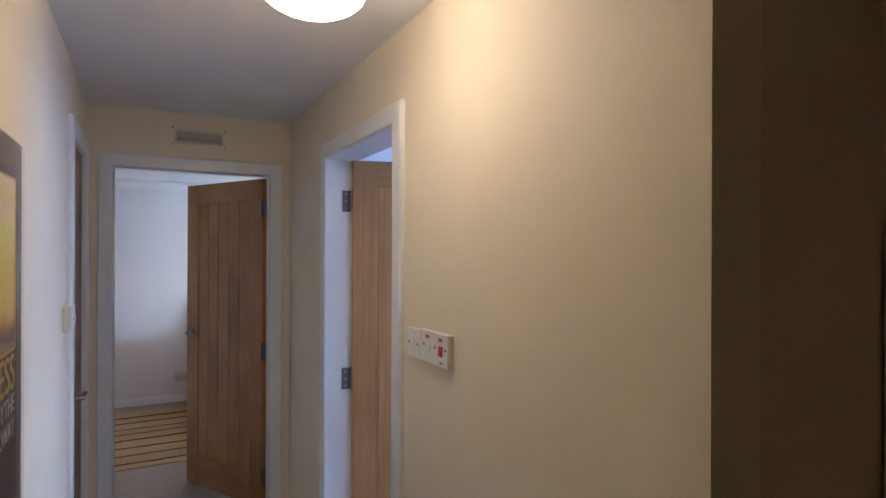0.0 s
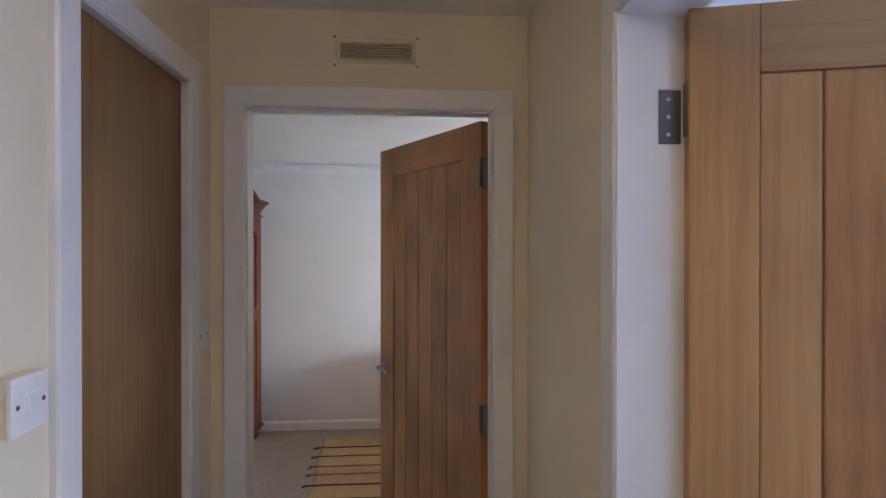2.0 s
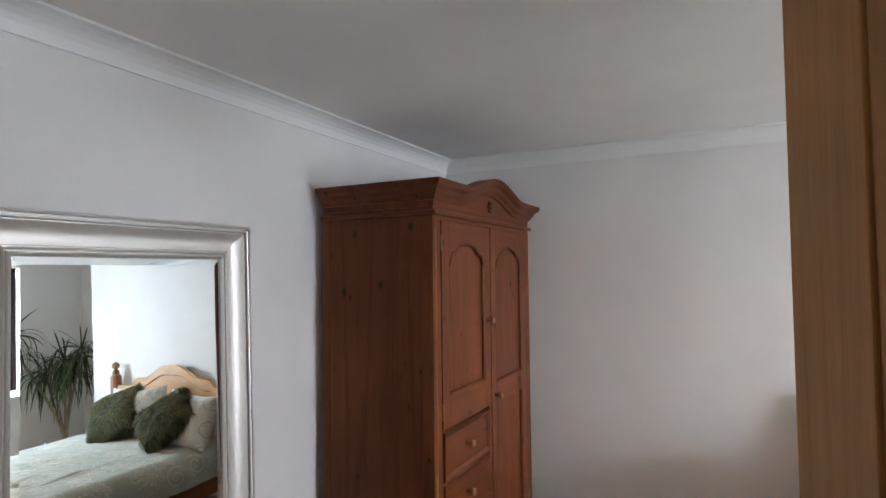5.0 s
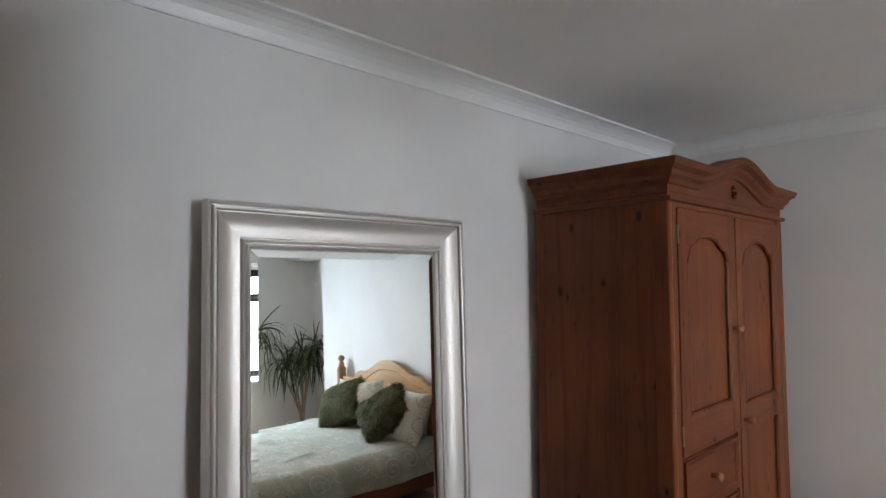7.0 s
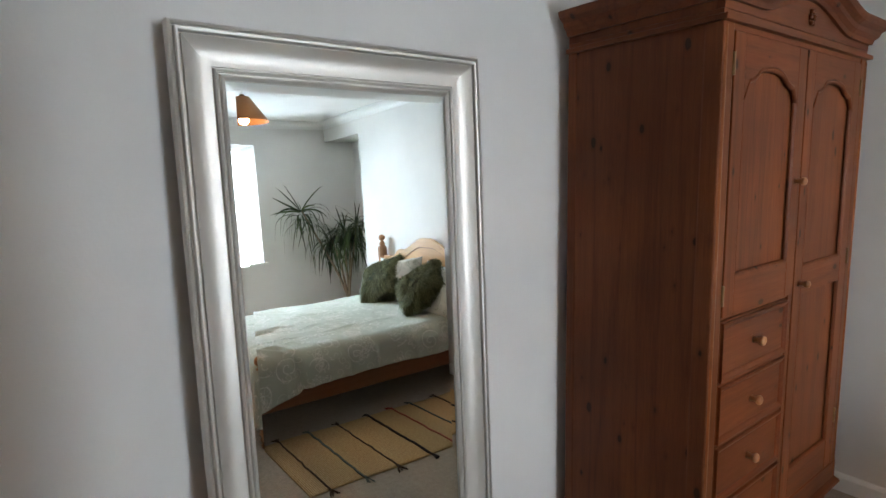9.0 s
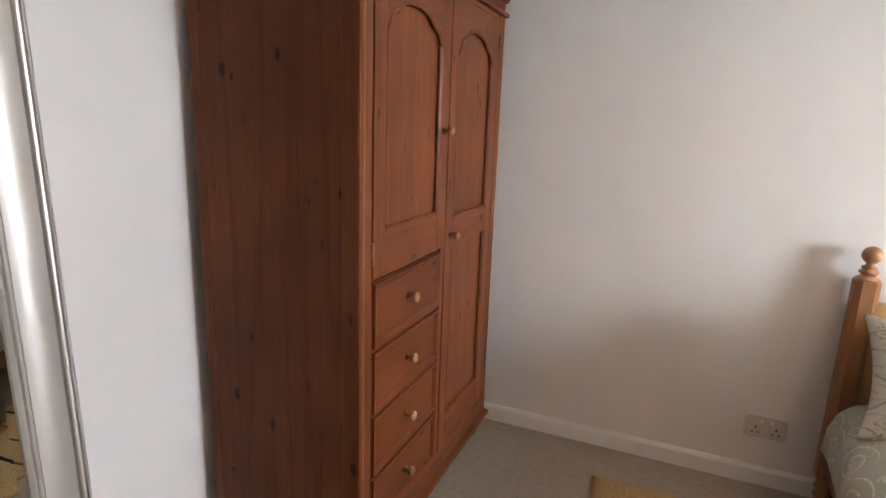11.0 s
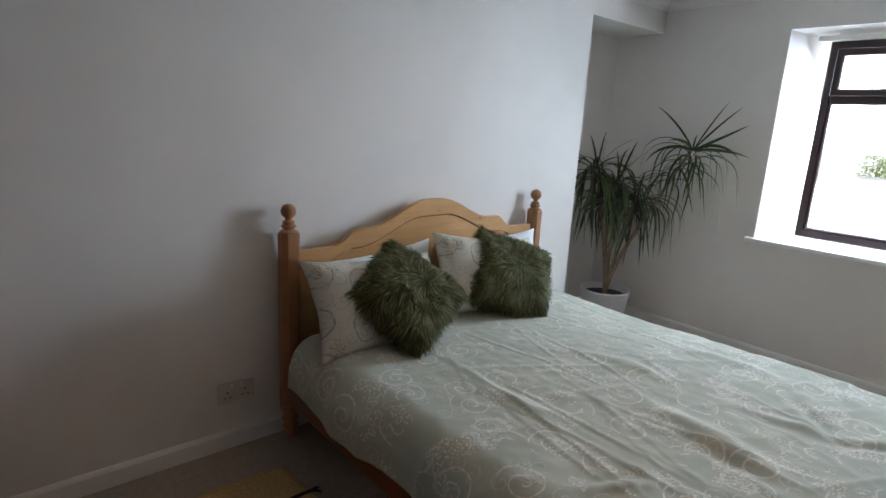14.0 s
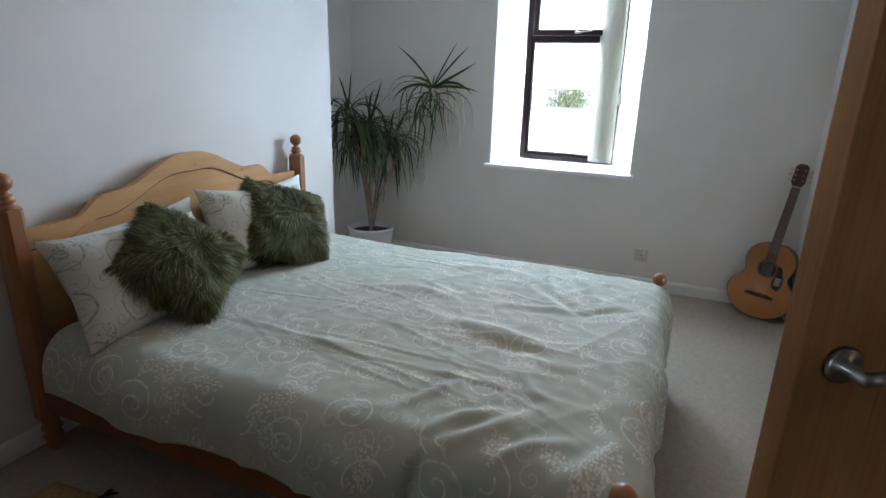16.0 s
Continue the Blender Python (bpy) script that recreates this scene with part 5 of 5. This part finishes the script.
def leaf_mesh(rise, droop, length, width, k, twist=0.0):
    """A strap leaf along local x that rises, then hangs."""
    bm = bmesh.new()
    x = z = 0.0
    segs = 11
    rows = []
    ang_ = rise
    for i in range(segs + 1):
        t = i / segs
        w = width * (0.55 + 0.45 * min(1, t * 4)) * (1 - t ** 3.2) + 0.0006
        y = 0.02 * math.sin(t * 2.2 + k) * length
        c, e = math.cos(twist) * w / 2, math.sin(twist) * w / 2
        rows.append((bm.verts.new((x, y - c, z - e + 0.18 * w)), bm.verts.new((x, y, z - 0.10 * w)), bm.verts.new((x, y + c, z + e + 0.18 * w))))
        ang_ = max(-1.52, rise - droop * t ** 1.25)
        x += math.cos(ang_) * length / segs
        z += math.sin(ang_) * length / segs
    for a, b in zip(rows, rows[1:]):
        bm.faces.new((a[0], a[1], b[1], b[0]))
        bm.faces.new((a[1], a[2], b[2], b[1]))
    me = bpy.data.meshes.new("leaf")
    bm.to_mesh(me)
    bm.free()
    me.materials.append(M["strap"])
    for p in me.polygons:
        p.use_smooth = True
    return me


rnd = random.Random(21)
young = [leaf_mesh(rnd.uniform(0.75, 1.35), rnd.uniform(0.5, 1.5), rnd.uniform(0.24, 0.36), 0.014, i) for i in range(8)]
arching = [leaf_mesh(rnd.uniform(0.45, 0.9), rnd.uniform(2.8, 3.8), rnd.uniform(0.34, 0.50), 0.015, i) for i in range(10)]
hanging = [leaf_mesh(rnd.uniform(-0.2, 0.5), rnd.uniform(3.2, 4.6), rnd.uniform(0.38, 0.56), 0.0165, i) for i in range(10)]
heads = [((-0.085, 0.125, 1.120), 5, 11, 40), ((0.005, 0.010, 1.030), 5, 10, 36), ((0.085, -0.100, 0.930), 4, 12, 36), ((0.165, -0.400, 1.265), 0, 6, 26), ((-0.030, 0.07, 0.930), 5, 10, 14), ((0.120, -0.30, 1.16), 0, 1, 10)]
for (hx, hy, hz), a, b, c in heads[:5]:
    pts = []
    for i in range(9):
        t = i / 8
        wob = 0.014 * math.sin(t * 7 + hx * 40)
        pts.append((hx * t ** 1.3 + wob * (1 - t), hy * t ** 1.3 + wob * 0.6, 0.245 + (hz + 0.015 - 0.245) * t))
    part("cane", tube(pts, 0.0145, 10, taper=0.6), M["bark"], plant, "ringed pale brown cane", True)
for (hx, hy, hz), a, b, c in heads:
    for kind_, cnt, back in ((young, a, 0.0), (arching, b, 0.035), (hanging, c, 0.085)):
        for i in range(cnt):
            lf = new("leaf", rnd.choice(kind_))
            lf.parent = plant
            az = rnd.uniform(0, 360)
            # leaves keep clear of the alcove walls
            reach = 1.0
            if hx > 0.12 and abs((az + 180) % 360 - 180) < 75:
                reach = 0.70
            sc = rnd.uniform(0.8, 1.12) * reach
            hgt = hz - rnd.uniform(0, 1) * (0.02 + back)
            lf.matrix_basis = pose(hx + 0.008 * math.cos(radians(az)), hy + 0.008 * math.sin(radians(az)), hgt, rnd.uniform(-14, 14), rnd.uniform(-8, 8), az) @ Matrix.Scale(sc, 4)
# long stiff leaves round the tip of the tallest cane
for az, rise, droop, ln in ((-64, 1.12, 0.10, 0.34), (-72, 0.90, 0.12, 0.36), (-60, 0.48, -0.12, 0.34), (-68, 0.10, 0.42, 0.32), (116, 0.98, 0.40, 0.36), (112, 0.85, 1.3, 0.17), (122, 0.25, 1.6, 0.34), (-80, 0.45, 1.5, 0.30), (-150, 0.7, 0.8, 0.26)):
    lf = new("leaf", leaf_mesh(rise, droop, ln, 0.024, az * 0.02, 1.0))
    lf.parent = plant
    lf.matrix_basis = pose(0.165, -0.40, 1.268, 0, 0, az)

# ---- guitar ----
M["spruce"] = wood("spruce_top", (0.37, 0.165, 0.056), (0.30, 0.125, 0.040), "Z", 3.0, 0.25, 0, 0.5, 20)
M["mahog"] = plain("dark_guitar_back", (0.035, 0.016, 0.012), 0.25)
M["rose"] = wood("rosewood", (0.095, 0.042, 0.026), (0.05, 0.022, 0.015), "Z", 2.0, 0.4)
M["ebony"] = plain("black_plastic", (0.012, 0.010, 0.010), 0.3)


def body_half(t):
    """Half width of the guitar's body, t from 0 at the tail to 1 at the shoulders."""
    lower = 0.183 * math.sqrt(max(0.0, 1 - ((t - 0.32) / 0.325) ** 2)) if t < 0.645 else 0.0
    upper = 0.134 * math.sqrt(max(0.0, 1 - ((t - 0.77) / 0.245) ** 2)) if t > 0.525 else 0.0
    if 0.34 < t < 0.80:
        k = smooth((t - 0.34) / 0.46)
        waist = 0.183 * (1 - k) + 0.134 * k - 0.040 * math.sin(math.pi * k) ** 1.5
        return waist
    return max(lower, upper)


def guitar():
    g = thing("acoustic_guitar", "acoustic guitar with an orange-brown top leaning in the corner", "guitar")
    foot, head = Vector((3.215, 0.315, 0.012)), Vector((3.375, 0.185, 0.93))
    up = (head - foot).normalized()
    face = Vector((-0.90, 0.36, 0.0))
    face = (face - up * face.dot(up)).normalized()
    side = up.cross(face)
    # local: x to the guitar's side, y out of its back, z along the neck
    rot = Matrix((side, -face, up)).transposed().to_4x4()
    g.matrix_world = Matrix.Translation(foot) @ rot
    L, D = 0.455, 0.095
    ts = [0.0] + [0.5 - 0.5 * math.cos(math.pi * i / 40) for i in range(1, 40)] + [1.0]
    right = [(max(0.0, body_half(t)), L * t) for t in ts]
    right[0] = (0.03, 0.0)
    right[-1] = (0.04, L)
    outline = right + [(-a, b) for a, b in right[::-1]]
    part("body", prism(outline, D, "Y", 0.0, bevel=0.003), M["mahog"], g, "dark glossy sides and back")
    part("top", prism([(a * 0.985, 0.003 + b * 0.987) for a, b in outline], 0.003, "Y", -0.0032), M["spruce"], g, "orange-brown spruce top")
    sh = L * 0.665
    part("sound_hole", lathe([(0.0, -0.0036), (0.046, -0.0036), (0.046, -0.0042), (0.0, -0.0042)], 40, at=(0, 0, sh), axis="Y"), M["black"], g, "dark sound hole")
    part("rosette", sweep([((0.052 * math.cos(a), -0.0036, sh + 0.052 * math.sin(a)), (math.cos(a), 0, math.sin(a)), (0, -1, 0)) for a in [2 * math.pi * i / 40 for i in range(40)]], [(-0.003, 0), (0.003, 0), (0.003, 0.0006), (-0.003, 0.0006)], closed=True), M["rose"], g)
    part("bridge", prism([(-0.078, 0.128), (0.078, 0.128), (0.078, 0.142), (0.040, 0.150), (-0.040, 0.150), (-0.078, 0.142)], 0.008, "Y", -0.0115, bevel=0.001), M["rose"], g)
    pk = part("pickguard", prism([(0.052, sh + 0.035), (0.075, sh + 0.02), (0.092, sh - 0.03), (0.098, sh - 0.08), (0.082, sh - 0.115), (0.052, sh - 0.105), (0.040, sh - 0.07), (0.052, sh - 0.03)], 0.0012, "Y", -0.0046), M["ebony"], g, "black pickguard")
    for k in range(4):
        part("label_bar", box(0.055, -0.0052, sh - 0.045 - k * 0.012, 0.085, -0.0047, sh - 0.040 - k * 0.012), M["pale"], pk)
    part("neck", prism([(-0.024, L - 0.03), (0.024, L - 0.03), (0.021, 0.795), (-0.021, 0.795)], 0.020, "Y", -0.004, bevel=0.004), M["mahog"], g)
    fb = part("fretboard", prism([(-0.027, sh + 0.050), (0.027, sh + 0.050), (0.021, 0.795), (-0.021, 0.795)], 0.006, "Y", -0.0105), M["rose"], g)
    for k in range(16):
        z = 0.795 - (0.795 - 0.142) * (1 - 2 ** (-(k + 1) / 12))
        part("fret", box(-0.023, -0.0117, z - 0.0007, 0.023, -0.0106, z + 0.0007), M["steel"], fb)
    part("nut", box(-0.0215, -0.0125, 0.7955, 0.0215, 0.004, 0.800), M["plastic"], g)
    hs = part("headstock", prism([(-0.022, 0.800), (0.022, 0.800), (0.036, 0.825), (0.033, 0.915), (0.018, 0.930), (-0.018, 0.930), (-0.033, 0.915), (-0.036, 0.825)], 0.014, "Y", -0.006, bevel=0.002), M["mahog"], g, "dark headstock")
    for s in (-1, 1):
        for k in range(3):
            z = 0.835 + k * 0.030
            tp = part("tuner", tube([(s * 0.034, 0.004, z), (s * 0.050, 0.004, z)], 0.003, 8), M["steel"], hs, "chrome tuning peg")
            part("button", box(s * 0.053 - 0.006, -0.002, z - 0.008, s * 0.053 + 0.006, 0.010, z + 0.008, 0.003), M["steel"], tp)
            part("string_post", lathe([(0.003, -0.0065), (0.003, -0.016), (0, -0.0165)], 8, at=(s * 0.022, 0, z), axis="Y"), M["steel"], hs)
    for k in range(6):
        u = -1 + 2 * k / 5
        part("string", tube([(u * 0.027, -0.0125, 0.140), (u * 0.0175, -0.0135, 0.797)], 0.0006, 5), M["steel"], g)


guitar()

# ---- radiator ----
rad = thing("radiator", "cream enamelled double panel radiator on the wall", "radiator", (1.815, RS, 0))


def corrugated(y, deep):
    bm = bmesh.new()
    n_, pitch = 31, 0.0333
    x0 = -n_ * pitch / 2
    prof = []
    for i in range(n_):
        a = x0 + i * pitch
        prof += [(a, 0.0), (a + 0.004, deep), (a + pitch - 0.010, deep), (a + pitch - 0.006, 0.0)]
    rows = []
    for z, k in ((0.150, 0), (0.170, 0), (0.188, 1), (0.645, 1), (0.663, 0), (0.685, 0)):
        rows.append([bm.verts.new((a, y + d * k, z)) for a, d in prof])
    for p, q in zip(rows, rows[1:]):
        for i in range(len(prof) - 1):
            bm.faces.new((p[i], p[i + 1], q[i + 1], q[i]))
    return bm


for y, nm in ((0.085, "front_panel"), (0.030, "rear_panel")):
    pnl = part(nm, corrugated(y, 0.006), M["radiator"], rad, "", False)
    part("panel_back", box(-0.516, y - 0.010, 0.150, 0.516, y - 0.002, 0.685, 0.003), M["radiator"], pnl)
    part("top_edge", box(-0.518, y - 0.012, 0.678, 0.518, y + 0.010, 0.694, 0.004), M["radiator"], pnl)
    part("bottom_edge", box(-0.518, y - 0.012, 0.142, 0.518, y + 0.010, 0.156, 0.004), M["radiator"], pnl)
M["copper"] = plain("copper_pipe", (0.45, 0.20, 0.11), 0.35, 1.0)
for s in (-1, 1):
    vz = part("valve", lathe([(0, 0.10), (0.012, 0.10), (0.014, 0.13), (0.018, 0.135), (0.020, 0.17), (0.017, 0.20), (0, 0.205)], 16, at=(s * 0.545, 0.06, 0)), M["plastic"], rad, "white radiator valve", True)
    part("pipe", tube([(s * 0.545, 0.06, 0.0), (s * 0.545, 0.06, 0.102)], 0.0075, 10), M["copper"] if s < 0 else M["ebony"], vz, "", True)
    part("union", tube([(s * 0.516, 0.06, 0.165), (s * 0.545, 0.06, 0.165)], 0.009, 10), M["steel"], vz, "", True)
for s in (-0.35, 0.35):
    part("bracket", box(s - 0.015, 0.0005, 0.25, s + 0.015, 0.020, 0.62), M["radiator"], rad)

# ---- sockets ----
# white socket plates, with the shade low on the walls put into the colour
M["shaded_plastic"] = plain("shaded_white_plastic", (0.60, 0.56, 0.51), 0.4)


def socket(label, place, turn, gangs):
    w = 0.147 if gangs == 2 else 0.087
    s = wall_plate("wall_socket", label, "socket", place, turn, w, 0.087, 0.009, mat="shaded_plastic")
    for g in range(gangs):
        x = (-0.036 + 0.072 * g) if gangs == 2 else 0.0
        for dx, dz, a, b in ((0, 0.006, 0.0028, 0.005), (-0.011, -0.016, 0.0042, 0.0024), (0.011, -0.016, 0.0042, 0.0024)):
            part("pin_slot", box(x + dx - a, 0.0092, dz - b - 0.006, x + dx + a, 0.0097, dz + b - 0.006), M["black"], s)
        rocker(s, x + (0.018 if (g == 0 and gangs == 2) else -0.018), 0.026, 0.009, 0.010, 0.016)
    return s


socket("white double socket beside the bed", (0.480, RN, 0.246), 180, 2)
socket("white single socket under the window", (RE, 0.994, 0.232), 90, 1)

# ---- rug ----
RX0, RX1, RY0, RY1 = -0.130, 0.560, 1.075, 2.62
n = Nodes("woven_jute")
sp = n.add("ShaderNodeSeparateXYZ")
n.link(n.co, sp.inputs[0])
ribs = n.add("ShaderNodeTexWave", wave_type="BANDS", bands_direction="Y")
ribs.inputs["Scale"].default_value = 34
ribs.inputs["Distortion"].default_value = 1.2
n.link(n.co, ribs.inputs["Vector"])
knit = n.noise(90, 4, 0.7)
col = n.mix(n.step(knit, 0.3, 0.7), (0.40, 0.26, 0.12), (0.62, 0.46, 0.25))
tone = n.ramp(n.step(sp.outputs[1], RY0, RY1), [(0.0, (1, 1, 1)), (0.08, (0.85, 0.85, 0.85)), (0.3, (1.1, 1.05, 0.95)), (0.55, (0.85, 0.88, 0.86)), (0.62, (1.05, 1, 0.95)), (1.0, (1, 0.97, 0.9))])
col = n.mix(1.0, col, tone, "MULTIPLY")
n.bump(n.math("ADD", ribs.outputs["Fac"], knit), 0.8, 0.004)
M["jute"] = n.done(col, 0.95, spec=0.1)
M["yarn_black"] = plain("black_yarn", (0.02, 0.018, 0.018), 0.95)
M["yarn_green"] = plain("grey_green_yarn", (0.10, 0.13, 0.12), 0.95)
M["yarn_red"] = plain("red_yarn", (0.32, 0.07, 0.05), 0.95)
M["yarn_brown"] = plain("dark_brown_yarn", (0.060, 0.038, 0.022), 0.95)

rug = thing("rug", "striped jute rug with tasselled edges on the carpet", "rug", (0, 0, 0))
bm = bmesh.new()
nx, ny = 26, 60
grid = []
for j in range(ny + 1):
    y = RY0 + (RY1 - RY0) * j / ny
    e0 = 0.006 * math.sin(y * 11) + (RY1 - y) * 0.045
    grid.append([bm.verts.new((RX0 + e0 + (RX1 - RX0) * i / nx, y, 0.010 + 0.0025 * noise.noise(Vector((i * 0.5, j * 0.35, 2))))) for i in range(nx + 1)])
for a, b in zip(grid, grid[1:]):
    for i in range(nx):
        bm.faces.new((a[i], a[i + 1], b[i + 1], b[i]))
base = part("weave", bm, M["jute"], rug, "", True)
md = base.modifiers.new("thickness", "SOLIDIFY")
md.thickness, md.offset = 0.008, -1
rnd = random.Random(9)
for y, mat, wd in ((2.41, "yarn_black", 0.008), (2.23, "yarn_brown", 0.006), (2.04, "yarn_green", 0.005), (1.90, "yarn_red", 0.004), (1.73, "yarn_black", 0.008), (1.53, "yarn_brown", 0.004), (1.35, "yarn_green", 0.006), (1.17, "yarn_brown", 0.004)):
    sh = (RY1 - y) * 0.045
    pts = [(RX0 + sh + (RX1 - RX0) * i / 24, y + 0.007 * noise.noise(Vector((i * 0.45, y * 5, 0))), 0.0125) for i in range(25)]
    st = part("stripe", sweep([(p, (0, 1, 0), (0, 0, 1)) for p in pts], [(-wd, -0.003), (wd, -0.003), (wd * 0.7, 0.003), (-wd * 0.7, 0.003)]), M[mat], rug, "dark woven stripe" if mat == "yarn_black" else "")
    for s, x in ((-1, RX0 + sh), (1, RX1 + sh)):
        bm = bmesh.new()
        for k in range(7):
            a = rnd.uniform(-0.5, 0.5)
            ln = rnd.uniform(0.035, 0.06)
            tube([(x - s * 0.004, y + rnd.uniform(-0.006, 0.006), 0.012), (x + s * ln * 0.5, y + a * 0.02, 0.010), (x + s * ln, y + a * 0.05, 0.004)], 0.0032, 6, bm)
        part("tassel", bm, M[mat], st)

# ---- pendant lamp ----
pl = thing("pendant_lamp", "copper cone pendant lamp with a lit bulb", "lamp", (1.25, 1.335, -0.01))
M["shade"] = plain("copper_shade", (0.56, 0.25, 0.10), 0.35, 0.8)
part("ceiling_rose", lathe([(0, RC + 0.009), (0.045, RC + 0.009), (0.040, RC - 0.008), (0.010, RC - 0.016), (0, RC - 0.016)], 24), M["plastic"], pl, "", True)
part("flex", tube([(0, 0, RC - 0.01), (0, 0, 2.075)], 0.003, 6), M["plastic"], pl)
part("shade", lathe([(0.045, 2.060), (0.155, 1.905), (0.158, 1.900), (0.153, 1.905), (0.043, 2.056)], 40), M["shade"], pl, "copper cone shade", True)
part("lamp_holder", lathe([(0, 2.075), (0.016, 2.075), (0.018, 2.010), (0.014, 1.995), (0, 1.995)], 16), M["brass"], pl, "", True)
M["lit_bulb"] = shining("lit_bulb_glass", (1.0, 0.72, 0.42), 9.0)
part("light_bulb", lathe([(0.0, 1.9945), (0.013, 1.994), (0.014, 1.985), (0.024, 1.966), (0.026, 1.954), (0.020, 1.940), (0.0, 1.934)], 20), M["lit_bulb"], pl, "glowing warm bulb", True)
